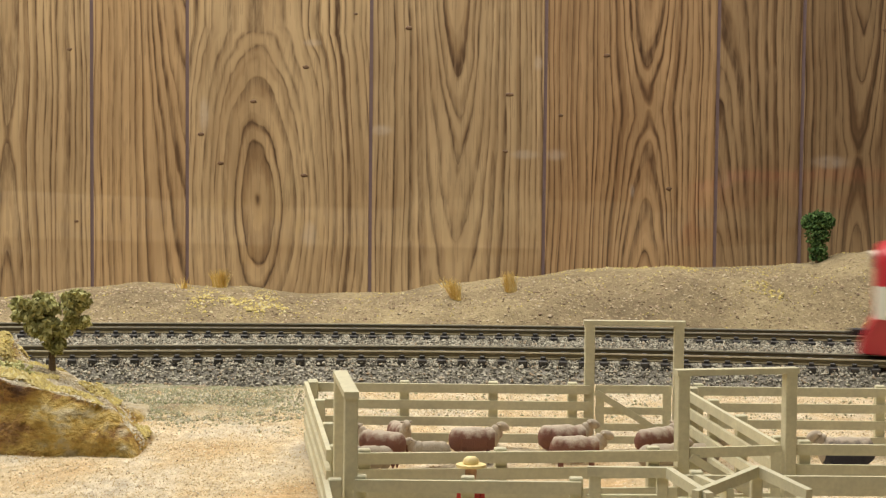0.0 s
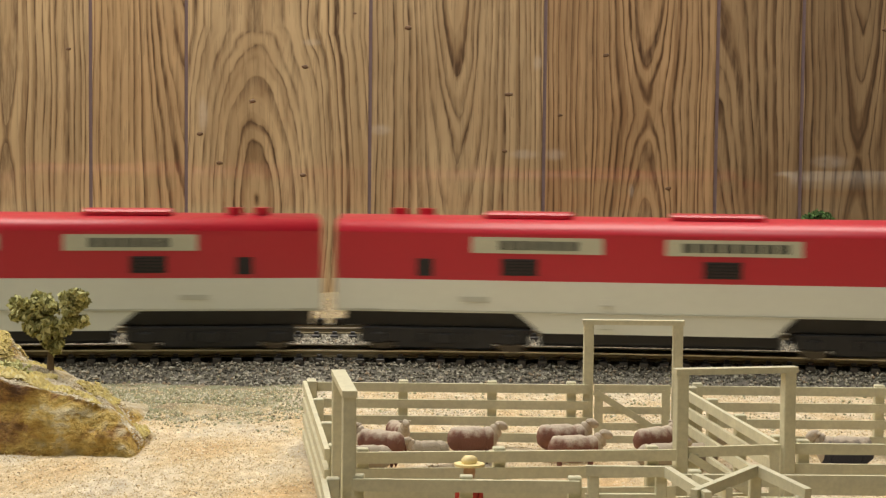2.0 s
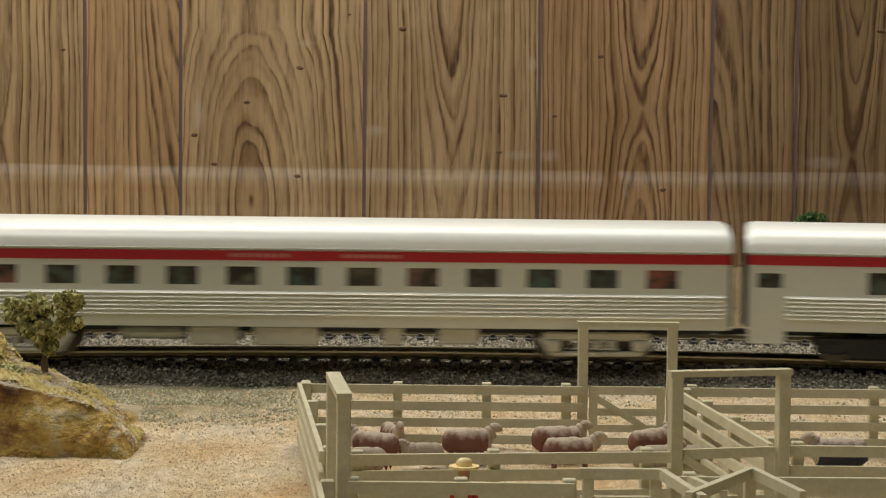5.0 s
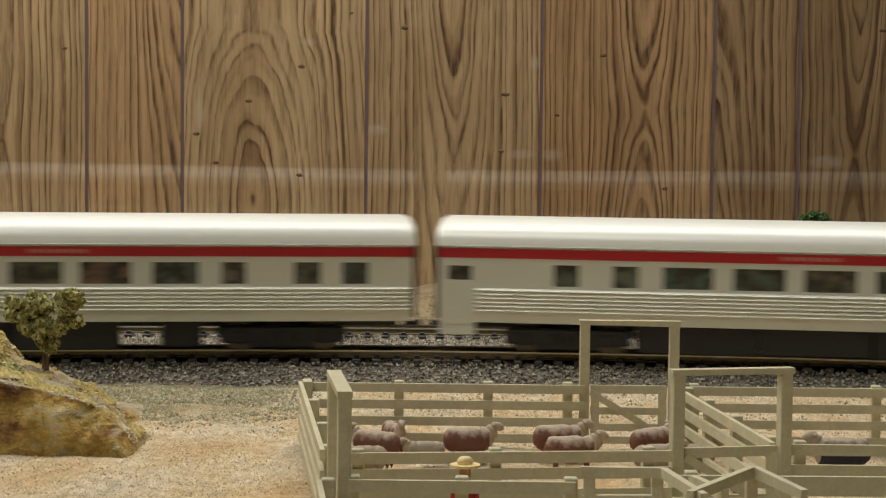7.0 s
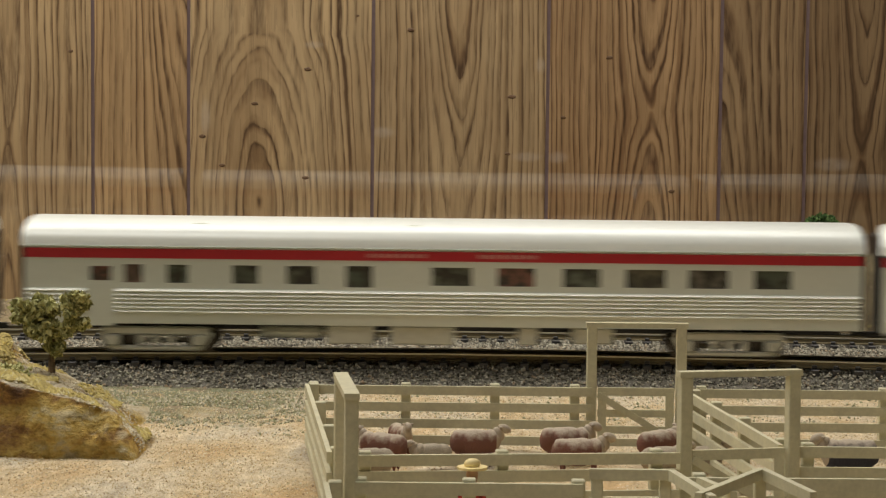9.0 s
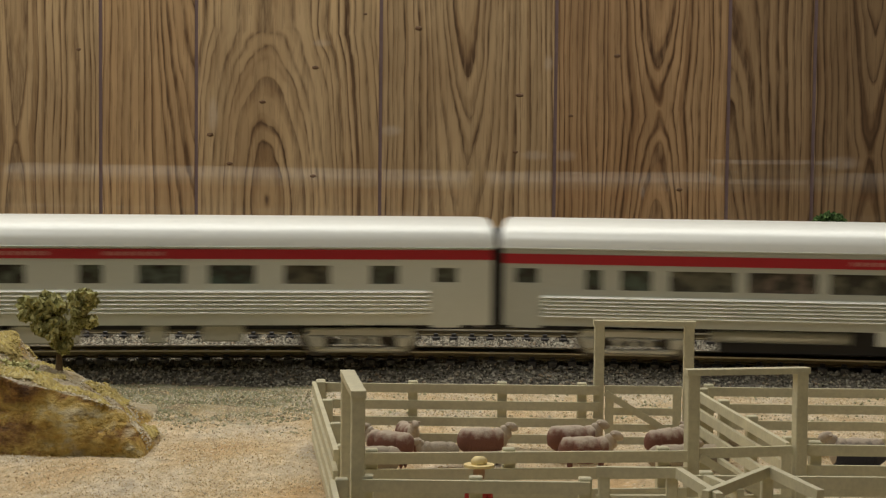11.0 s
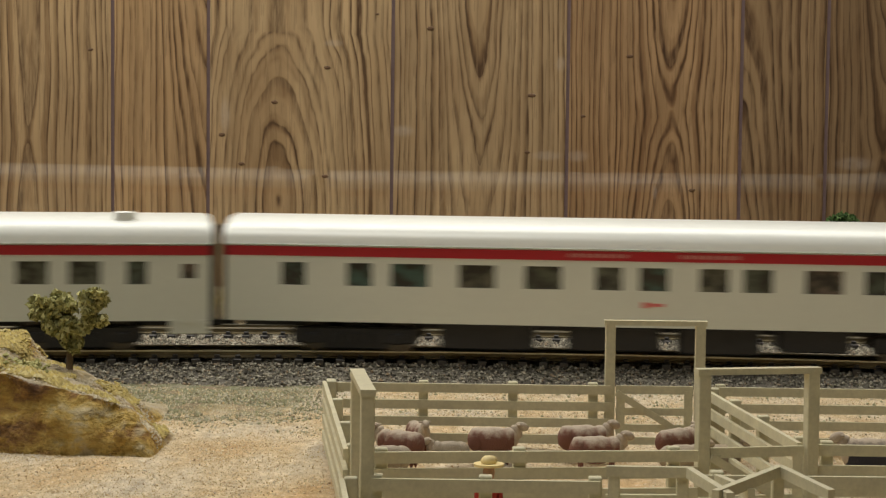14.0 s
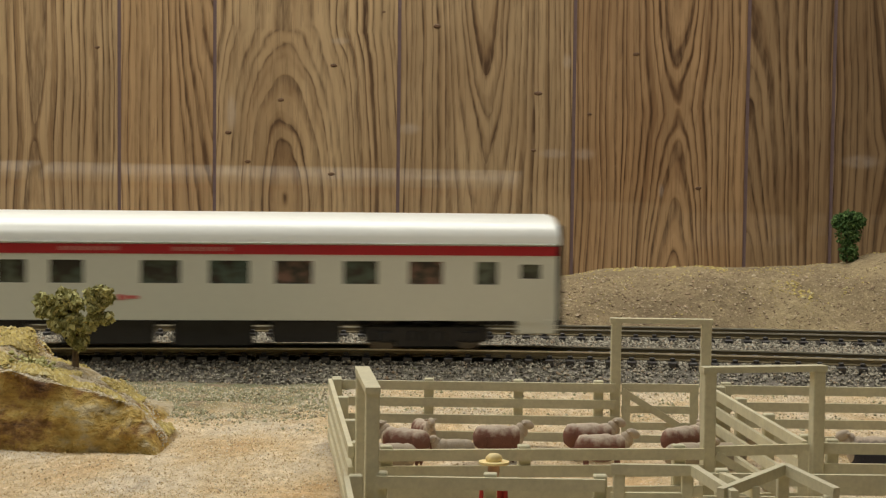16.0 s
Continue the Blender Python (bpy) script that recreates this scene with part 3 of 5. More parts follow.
def fence(label, a, b, posts, tops=(0.0, 0.0045, 0.0090, 0.0135), post=0.0026, group="stock pen fences", side=-1):
    """A fence from a to b with posts at the given fractions and boards nailed to one side."""
    a, b = Vector((*a, 0)), Vector((*b, 0))
    d = b - a
    ob = thing("fence", label, "fence", Matrix.Translation(a), group)
    n = Vector((d.y, -d.x, 0)).normalized() * (-side)
    for k in posts:
        p = d * k
        part("post", a_box(-post / 2, post / 2, -post / 2, post / 2, 0, FENCE_TOP + 0.0006, bevel=0.0002,
                           turn=Matrix.Translation(p) @ Matrix.Rotation(math.atan2(d.y, d.x), 4, "Z")), FENCE, ob)
    off = n * (post / 2 + RAIL_THICK / 2 - 0.0001)
    for t in tops:
        z = FENCE_TOP - t - RAIL_HIGH / 2
        bm = bmesh.new()
        beam(bm, off + Vector((0, 0, z)) - d.normalized() * 0.0008, d + off + Vector((0, 0, z)) + d.normalized() * 0.0008, RAIL_THICK, RAIL_HIGH)
        part("rail", bm, FENCE, ob)
    return ob


def gate_frame(label, a, b, top, post=0.0027, gate=True, group="tall gate frames"):
    a, b = Vector((*a, 0)), Vector((*b, 0))
    d = b - a
    turn = Matrix.Rotation(math.atan2(d.y, d.x), 4, "Z")
    ob = thing("gate", label, "gate", Matrix.Translation(a), group)
    for p in (Vector(), d):
        part("post", a_box(-post / 2, post / 2, -post / 2, post / 2, 0, top, bevel=0.0002, turn=Matrix.Translation(p) @ turn), FENCE, ob)
    bm = bmesh.new()
    e = d.normalized() * post * 0.62
    beam(bm, Vector((0, 0, top)) - e + Vector((0, 0, 0.0004)), d + e + Vector((0, 0, top + 0.0004)), post * 1.1, 0.0013)
    part("lintel", bm, FENCE, ob)
    if gate:
        u = d.normalized()
        s, f = u * (post / 2 + 0.0004), d - u * (post / 2 + 0.0004)
        leaf = part("gate_leaf", beam(bmesh.new(), s + Vector((0, 0, FENCE_TOP - 0.0012)), f + Vector((0, 0, FENCE_TOP - 0.0012)), 0.0010, 0.0022), FENCE, ob)
        for z in (0.0025, 0.0060, 0.0105):
            part("rail", beam(bmesh.new(), s + Vector((0, 0, z)), f + Vector((0, 0, z)), 0.0009, 0.0020), FENCE, leaf)
        for k in (0.06, 0.94):
            c = s.lerp(f, k)
            part("stile", beam(bmesh.new(), c + Vector((0, 0, 0.001)), c + Vector((0, 0, FENCE_TOP - 0.0015)), 0.0022, 0.0013), FENCE, leaf)
        n = Vector((u.y, -u.x, 0)) * 0.0009
        part("brace", beam(bmesh.new(), s + n + Vector((0, 0, FENCE_TOP - 0.002)), f + n + Vector((0, 0, 0.003)), 0.0008, 0.0018), FENCE, leaf)
    return ob


BACK_Y = 0.522
fence("weathered pale green back fence of the stock pen", (-0.0352, BACK_Y), (0.0395, BACK_Y), (0.0, 0.336, 0.66, 0.95))
gate_frame("tall pale green gate frame in the pen's back fence", (0.0403, BACK_Y), (0.0646, BACK_Y), 0.0342)
fence("weathered pale green back fence beyond the gate", (0.0660, BACK_Y), (0.150, BACK_Y), (0.05, 0.64, 1.0))
fence("weathered pale green side fence of the stock pen", (-0.0352, BACK_Y), (-0.0222, 0.407), (0.03, 0.35, 0.7, 0.98), side=-1)
gate_frame("tall pale green gate frame at the pen's corner", (-0.0214, 0.404), (-0.0176, 0.372), 0.0336, gate=False)
fence("weathered pale green front fence of the stock pen", (-0.0176, 0.404), (0.0498, 0.412), (0.02, 0.45, 0.94), tops=(0.0, 0.0035, 0.0080, 0.0125))
gate_frame("tall pale green gate frame in the pen's front fence", (0.0522, 0.414), (0.0765, 0.420), 0.0336)
fence("weathered pale green front fence beyond the gate", (0.0790, 0.4225), (0.150, 0.4225), (0.02, 0.7, 1.0))
fence("weathered pale green cross fence between two pens", (0.0670, 0.518), (0.0762, 0.4238), (0.05, 0.3, 0.6, 0.95), side=-1)
fence("pale green alley fence before the stock pen", (-0.0158, 0.372), (0.0265, 0.372), (0.0, 0.5, 1.0))
fence("pale green alley fence beside the chute", (0.0480, 0.381), (0.150, 0.383), (0.03, 0.5, 1.0))

fence("pale green alley side fence before the stock pen", (-0.0205, 0.369), (-0.0150, 0.315), (0.02, 0.5, 0.98), side=-1)

# ---- rock, trees, grass ----
ROCK_EDGE = [(-0.30, 0.024), (-0.116, 0.0215), (-0.100, 0.0172), (-0.0880, 0.0126), (-0.0825, 0.0070), (-0.0785, 0.0)]
ROCK_RIDGE = [(-0.30, 0.034), (-0.126, 0.0275), (-0.1190, 0.0206), (-0.1100, 0.0178), (-0.1020, 0.0142), (-0.0940, 0.0075), (-0.0870, 0.0)]


def rock_height(x, y):
    e, r = lerp_table(x, ROCK_EDGE), lerp_table(x, ROCK_RIDGE)
    wob = 0.004 * noise.noise(Vector((x * 70, 0, 4))) + 0.0015 * noise.noise(Vector((x * 230, y * 100, 4)))
    y = y + wob
    if y < 0.499:
        return -0.002
    if y < 0.505:
        k = (y - 0.499) / 0.006
        z = e * (k ** 0.6)
    elif y < 0.552:
        k = (y - 0.505) / 0.047
        z = e + (max(r, e * 0.7 * max(0.0, min(1.0, (-0.094 - x) / 0.02))) - e) * k
    else:
        k = min(1, (y - 0.552) / 0.05)
        z = max(r, e * 0.7 * max(0.0, min(1.0, (-0.094 - x) / 0.02))) * (1 - k)
    if z > 0.001:
        z += 0.0016 * noise.noise(Vector((x * 90, y * 90, z * 90))) + 0.0009 * noise.noise(Vector((x * 260, y * 260, 8)))
    return z - 0.001


def rock_material():
    n = Nodes("ochre_rock")
    p = n.position()
    sep = n.add("ShaderNodeSeparateXYZ", Vector=n.add("ShaderNodeNewGeometry").outputs["Normal"])
    a, b = n.noise(n.stretch(p, 1, 1, 2.0), 75, 7, 0.66), n.noise(p, 420, 4)
    face = n.ramp(a, [(0.34, (0.13, 0.065, 0.030)), (0.42, (0.33, 0.18, 0.055)), (0.50, (0.57, 0.37, 0.09)), (0.57, (0.67, 0.49, 0.15)), (0.66, (0.62, 0.52, 0.30))])
    face = n.mix(0.55, face, n.ramp(n.noise(n.stretch(p, 1, 1, 1.6), 260, 5, 0.7), [(0.36, (0.52, 0.47, 0.42)), (0.5, (1.0, 1.0, 1.0)), (0.66, (1.2, 1.18, 1.1))]), "MULTIPLY")
    sand = n.ramp(n.noise(p, 120, 4), [(0.35, (0.42, 0.33, 0.17)), (0.5, (0.56, 0.48, 0.33)), (0.65, (0.60, 0.53, 0.40))])
    top = n.add("ShaderNodeClamp", Value=n.math("ADD", n.math("MULTIPLY", n.math("SUBTRACT", sep.outputs[2], 0.66), 5.0), n.math("MULTIPLY", n.math("SUBTRACT", b, 0.5), 1.5))).outputs[0]
    col = n.mix(top, face, sand)
    n.bump(n.math("ADD", a, n.math("MULTIPLY", b, 0.5)), 1.0, 0.0055)
    return n.finish(col, 0.85)


bm = bmesh.new()
xs = [-0.30 + 0.0013 * i for i in range(0, 174)]
ysr = [0.491 + 0.0006 * j for j in range(0, 50)] + [0.521 + 0.0035 * j for j in range(0, 27)]


def rock_point(x, y):
    z = rock_height(x, y)
    q = Vector((x * 85, y * 60, z * 110))
    push = 0.0034 * noise.noise(q) + 0.0020 * noise.noise(q * 2.9) + 0.0009 * noise.noise(q * 7.1)
    return (x + 0.4 * push, y + (push if z > 0 and y < 0.515 else 0), z)


rows = [[bm.verts.new(rock_point(x, y)) for y in ysr] for x in xs]
for a, b in zip(rows, rows[1:]):
    for j in range(len(ysr) - 1):
        bm.faces.new((a[j], b[j], b[j + 1], a[j + 1])).smooth = True
tagged(part("rock_outcrop", bm, rock_material()), "ochre plaster rock outcrop with grit and yellow flock", "rock")
flock, grit = [], []
for _ in range(26000):
    x, y = rng.uniform(-0.17, -0.078), rng.uniform(0.500, 0.56)
    z = rock_height(x, y)
    if z < 0.001:
        continue
    n1 = noise.noise(Vector((x * 75, y * 75, 2)))
    if n1 > 0.05 and y > 0.507:
        flock.append((x, y, z + 0.0002, rng.uniform(0.0004, 0.0009) * (1.5 if n1 > 0.25 else 1)))
    elif y > 0.506 and rng.random() < 0.7:
        grit.append((x, y, z, rng.uniform(0.00015, 0.00042) * (1.3 if y < 0.514 else 1.0)))
pebbles("rock_flock", flock, "yellow-green flock clumps on the rock", TUFT, "scrub")
pebbles("rock_grit", grit, "pale grit lying on the rock", stone_material("pale_grit", [(0.0, (0.40, 0.31, 0.18)), (0.5, (0.62, 0.54, 0.38)), (1.0, (0.74, 0.69, 0.55))]), "grit")
green = [(-0.116 + rng.gauss(0, 0.0022), 0.520 + rng.gauss(0, 0.0022), 0, rng.uniform(0.0005, 0.001)) for _ in range(160)]
green = [(x, y, rock_height(x, y) + rng.uniform(0, 0.0025), s) for x, y, _, s in green]
pebbles("rock_bush", green, "small olive foam bush on the rock", LEAF, "bush")


def leaf_cloud(bm, lumps, count, size, seed):
    r = random.Random(seed)
    for _ in range(count):
        c, rad = lumps[r.randrange(len(lumps))]
        d = Vector((r.gauss(0, 1), r.gauss(0, 1), r.gauss(0, 1))).normalized() * (r.random() ** 0.4)
        p = Vector(c) + Vector((d.x * rad[0], d.y * rad[1], d.z * rad[2]))
        s = size * r.uniform(0.5, 1.3)
        m = Matrix.Translation(p) @ Euler((r.uniform(0, 6), r.uniform(0, 6), r.uniform(0, 6))).to_matrix().to_4x4()
        vs = [bm.verts.new(m @ Vector(q)) for q in ((s, 0, 0), (-s * 0.6, s * 0.8, 0.2 * s), (-s * 0.6, -s * 0.8, 0), (0, 0, s * 0.9))]
        for f in ((0, 1, 3), (1, 2, 3), (2, 0, 3), (0, 2, 1)):
            bm.faces.new([vs[i] for i in f])


def tree(label, at, trunk_high, limbs, lumps, count, size, leaf, seed):
    ob = thing("tree", label, "tree", Matrix.Translation(at))
    bm = bmesh.new()
    bmesh.ops.create_cone(bm, cap_ends=True, segments=7, radius1=0.0011, radius2=0.0007, depth=trunk_high, matrix=Matrix.Translation((0, 0, trunk_high / 2 - 0.001)))
    for e in limbs:
        v = Vector(e) - Vector((0, 0, trunk_high * 0.7))
        bmesh.ops.create_cone(bm, cap_ends=True, segments=5, radius1=0.0006, radius2=0.0002, depth=v.length,
                              matrix=Matrix.Translation(Vector((0, 0, trunk_high * 0.7)) + v / 2) @ v.to_track_quat("Z", "Y").to_matrix().to_4x4())
    part("trunk", bm, BARK, ob)
    bm = bmesh.new()
    leaf_cloud(bm, lumps, count, size, seed)
    part("crown", bm, leaf, ob)
    return ob


MM = 0.001


def foam_clumps(seed):
    """Small clumps spread over a broad lobe, a narrow taller lobe and the stem between them."""
    r = random.Random(seed)
    out = []
    for (cx, cz), (rx, rz), count in (((-4.5, 15.5), (6.0, 5.4), 30), ((7.0, 17.5), (2.7, 4.9), 14), ((1.0, 10.5), (3.6, 3.6), 8), ((0.8, 7.5), (1.8, 1.6), 4)):
        for _ in range(count):
            a, d = r.uniform(0, 2 * math.pi), r.random() ** 0.5
            s = r.uniform(1.4, 2.4)
            out.append((((cx + rx * d * math.cos(a)) * MM, r.uniform(-3.5, 3.5) * MM * min(1, rx / 4), (cz + rz * d * math.sin(a)) * MM), (s * MM, s * MM, s * 0.85 * MM)))
    return out


tree("small olive foam-foliage tree on the rock outcrop", (-0.1090, 0.535, rock_height(-0.1090, 0.535)), 10 * MM,
     [(-8 * MM, 0, 16 * MM), (-4 * MM, 1 * MM, 21 * MM), (5 * MM, 0, 17 * MM), (7 * MM, 1 * MM, 22 * MM), (0, -1 * MM, 15 * MM)],
     foam_clumps(21), 3600, 1.05 * MM, LEAF, 11)
tree("dark green foam-foliage tree on the hill", (0.1675, 0.858, hill_height(0.1675, 0.858) - 0.001), 8 * MM,
     [(-4 * MM, 0, 17 * MM), (4 * MM, 0, 18 * MM), (0, 1 * MM, 20 * MM)],
     [((-4 * MM, 0, 19 * MM), (3.6 * MM, 3 * MM, 4 * MM)), ((4 * MM, 0, 19.5 * MM), (3.8 * MM, 3 * MM, 4 * MM)), ((0, 0, 20 * MM), (4 * MM, 4 * MM, 4.5 * MM)), ((0, 0, 14 * MM), (6 * MM, 4 * MM, 6 * MM)), ((0.5 * MM, 0, 6 * MM), (4.4 * MM, 3 * MM, 6 * MM))],
     2000, 0.9 * MM, DARK_LEAF, 12)


def grass_tuft(label, x, y, high, spread, count, seed, lean=0.0):
    r = random.Random(seed)
    bm = bmesh.new()
    for _ in range(count):
        b = Vector((r.gauss(0, spread * 0.45), r.gauss(0, spread * 0.4), -0.0005))
        t = b + Vector((r.gauss(lean, spread * 0.7), r.gauss(0, spread * 0.5), high * r.uniform(0.6, 1.1)))
        w = Vector((0.00018, 0.0001, 0))
        vs = [bm.verts.new(q) for q in (b - w, b + w, t, b + Vector((0, 0.0002, 0)))]
        bm.faces.new((vs[0], vs[1], vs[2])), bm.faces.new((vs[1], vs[3], vs[2])), bm.faces.new((vs[3], vs[0], vs[2]))
    ob = part("grass_tuft", bm, STRAW)
    ob.location = (x, y, hill_height(x, y))
    return tagged(ob, label, "grass", "grass tufts")


grass_tuft("dry golden grass tuft on the hill crest", -0.0995, 0.857, 0.0085, 0.0030, 280, 1)
grass_tuft("sparse dry grass sprig on the hill", -0.1145, 0.845, 0.0060, 0.0022, 24, 2, 0.001)
grass_tuft("dry golden grass tuft on the hillside", 0.0060, 0.828, 0.0090, 0.0022, 240, 3, -0.0025)
grass_tuft("sparse dry grass sprig on the hill", 0.0025, 0.850, 0.0055, 0.0030, 26, 4)
grass_tuft("dry golden grass tuft on the hillside", 0.0300, 0.832, 0.0095, 0.0019, 240, 5, -0.0015)


# ---- animals and figurine ----
def sheep_material(name, side):
    n = Nodes(name)
    p = n.local()
    sep = n.add("ShaderNodeSeparateXYZ", Vector=p)
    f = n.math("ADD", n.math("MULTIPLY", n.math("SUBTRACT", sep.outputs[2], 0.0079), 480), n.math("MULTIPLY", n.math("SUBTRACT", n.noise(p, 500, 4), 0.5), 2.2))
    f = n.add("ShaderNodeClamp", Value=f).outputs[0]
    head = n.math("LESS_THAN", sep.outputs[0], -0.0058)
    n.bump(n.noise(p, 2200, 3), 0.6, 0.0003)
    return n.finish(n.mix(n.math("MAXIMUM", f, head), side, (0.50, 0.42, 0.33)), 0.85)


def sheep(label, x, y, heading, kind="brown", size=1.0, lying=False):
    bm = bmesh.new()
    lift = -0.0016 if lying else 0.0
    blob(bm, (0, 0, 0.0068 + lift), (0.0068, 0.0031, 0.0037), 3, 0.12)
    blob(bm, (-0.0042, 0, 0.0072 + lift), (0.0030, 0.0028, 0.0035), 2, 0.1)
    blob(bm, (0.0044, 0, 0.0068 + lift), (0.0030, 0.0030, 0.0036), 2, 0.1)
    blob(bm, (-0.0064, 0, 0.0092 + lift), (0.0016, 0.0013, 0.0022), 2, 0.05, Matrix.Rotation(0.5, 3, "Y"))
    blob(bm, (-0.0080, 0, 0.0107 + lift), (0.0020, 0.0011, 0.0013), 2, 0.05, Matrix.Rotation(-0.35, 3, "Y"))
    for s in (-1, 1):
        blob(bm, (-0.0070, s * 0.0014, 0.0113 + lift), (0.0005, 0.0010, 0.0004), 1)
    for lx in (-0.0040, 0.0042):
        for s in (-1, 1):
            if not lying:
                blob(bm, (lx, s * 0.0014, 0.0026), (0.0008, 0.0007, 0.0028), 1)
    blob(bm, (0.0065, 0, 0.0068 + lift), (0.0006, 0.0006, 0.0020), 1)
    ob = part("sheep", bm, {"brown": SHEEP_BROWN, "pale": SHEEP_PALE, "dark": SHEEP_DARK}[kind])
    ob.matrix_world = pose(x, y, 0, 0, 0, heading) @ Matrix.Scale(size, 4)
    return tagged(ob, label, "sheep figurine", "sheep in the pen")


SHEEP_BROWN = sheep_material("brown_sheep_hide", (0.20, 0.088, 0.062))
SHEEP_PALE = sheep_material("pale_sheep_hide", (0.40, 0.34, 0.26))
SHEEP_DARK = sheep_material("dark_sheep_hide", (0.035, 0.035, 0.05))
sheep("brown sheep figurine with dusty pale back standing", 0.0086, 0.495, 180, "brown", 0.92)
sheep("brown sheep figurine with dusty pale back by another", 0.0322, 0.499, 180, "brown", 0.95)
sheep("brown sheep figurine with dusty pale back standing close", 0.0342, 0.480, 180, "brown", 0.95)
sheep("brown sheep figurine turned half away beside the gate", 0.0562, 0.498, 215, "brown", 0.92)
sheep("brown sheep figurine with pale face by the side fence", -0.0152, 0.488, -24, "brown", 0.92)
sheep("pale sheep figurine lying by the side fence", -0.0178, 0.476, 20, "pale", 0.85, True)
sheep("pale sheep figurine lying in the pen", -0.0028, 0.490, 20, "pale", 0.75, True)
sheep("pale sheep figurine lying by the gate", 0.0560, 0.484, 190, "pale", 0.85, True)
sheep("dark brown sheep figurine behind the others", -0.0112, 0.512, 110, "brown", 0.80)
sheep("grey sheep figurine with black flanks in the second pen", 0.1010, 0.476, 10, "dark", 1.05)
sheep("pale sheep figurine lying near the cross fence", 0.0660, 0.488, 190, "pale", 0.8, True)


def figurine():
    bm = bmesh.new()
    blob(bm, (0, 0, 0.0008), (0.0022, 0.0022, 0.0008), 2, m=3)
    for s in (-1, 1):
        blob(bm, (s * 0.0010, 0, 0.0045), (0.0011, 0.0011, 0.0045), 2, m=2)
        blob(bm, (s * 0.0023, 0, 0.0098), (0.0006, 0.0008, 0.0030), 2, m=0)
    blob(bm, (0, 0, 0.0103), (0.0019, 0.0014, 0.0038), 2, m=0)
    blob(bm, (0, 0, 0.0152), (0.0012, 0.0012, 0.0022), 2, m=1)
    disc(bm, (0, 0, 0.0166), 0.0030, 0.0005, "Z", 20, m=4)
    blob(bm, (0, 0, 0.0174), (0.0017, 0.0015, 0.0011), 2, 0.15, m=4)
    mats = [plain("red_shirt_paint", (0.40, 0.03, 0.02), 0.6), plain("tan_face_paint", (0.45, 0.28, 0.18), 0.6),
            plain("denim_paint", (0.07, 0.09, 0.16), 0.6), plain("base_paint", (0.4, 0.3, 0.2), 0.8), plain("straw_hat_paint", (0.95, 0.76, 0.38), 0.55)]
    ob = part("figurine", bm, mats)
    ob.matrix_world = pose(0.0062, 0.390, 0, 0, 0, 15) @ Matrix.Scale(1.04, 4)
    tagged(ob, "tiny painted cowboy figurine in a straw hat", "figurine")


figurine()

# loading chute before the pens
chute = thing("loading_chute", "pale wooden loading chute with sloping side rails", "chute", pose(0, 0, 0))
for p, q in (((0.0285, 0.370, 0.0197), (0.0440, 0.368, 0.0200)), ((0.0440, 0.368, 0.0200), (0.0478, 0.338, 0.0205)), ((0.0455, 0.340, 0.0206), (0.0600, 0.360, 0.0219)),
             ((0.0600, 0.360, 0.0219), (0.0668, 0.345, 0.0201)), ((0.0492, 0.366, 0.0190), (0.0530, 0.348, 0.0195)), ((0.0285, 0.371, 0.0140), (0.0440, 0.369, 0.0145))):
    part("rail", beam(bmesh.new(), p, q, 0.0014, 0.0020), FENCE, chute)
for x, y, h in ((0.0300, 0.3705, 0.0195), (0.0430, 0.3695, 0.0198), (0.0475, 0.3405, 0.0200), (0.0597, 0.3603, 0.0210), (0.0660, 0.3465, 0.0195)):
    part("post", a_box(x - 0.0011, x + 0.0011, y - 0.0011, y + 0.0011, 0, h, bevel=0.0002), FENCE, chute)


# ---- train ----
HALF = 0.0175          # half a carriage's width


def side_panel(bm, x0, x1, z0, z1, holes, y, out, depth, m=0):
    """A side wall in the plane y with real openings and reveals."""
    xs = sorted({x0, x1, *[v for h in holes for v in h[:2]]})
    zs = sorted({z0, z1, *[v for h in holes for v in h[2:4]]})
    inside = lambda x, z: any(h[0] < x < h[1] and h[2] < z < h[3] for h in holes)
    grid = {}

    def vert(x, z, yy):
        k = (round(x, 6), round(z, 6), round(yy, 6))
        if k not in grid:
            grid[k] = bm.verts.new((x, yy, z))
        return grid[k]

    for xa, xb in zip(xs, xs[1:]):
        for za, zb in zip(zs, zs[1:]):
            if inside((xa + xb) / 2, (za + zb) / 2):
                continue
            q = [vert(xa, za, y), vert(xb, za, y), vert(xb, zb, y), vert(xa, zb, y)]
            bm.faces.new(q if out < 0 else q[::-1]).material_index = m
    yi = y - out * depth
    for xa, xb, za, zb, *_ in holes:
        c = [(xa, za), (xb, za), (xb, zb), (xa, zb)]
        for (ax, az), (bx, bz) in zip(c, c[1:] + c[:1]):
            q = [bm.verts.new((ax, y, az)), bm.verts.new((bx, y, bz)), bm.verts.new((bx, yi, bz)), bm.verts.new((ax, yi, az))]
            bm.faces.new(q if out > 0 else q[::-1]).material_index = m


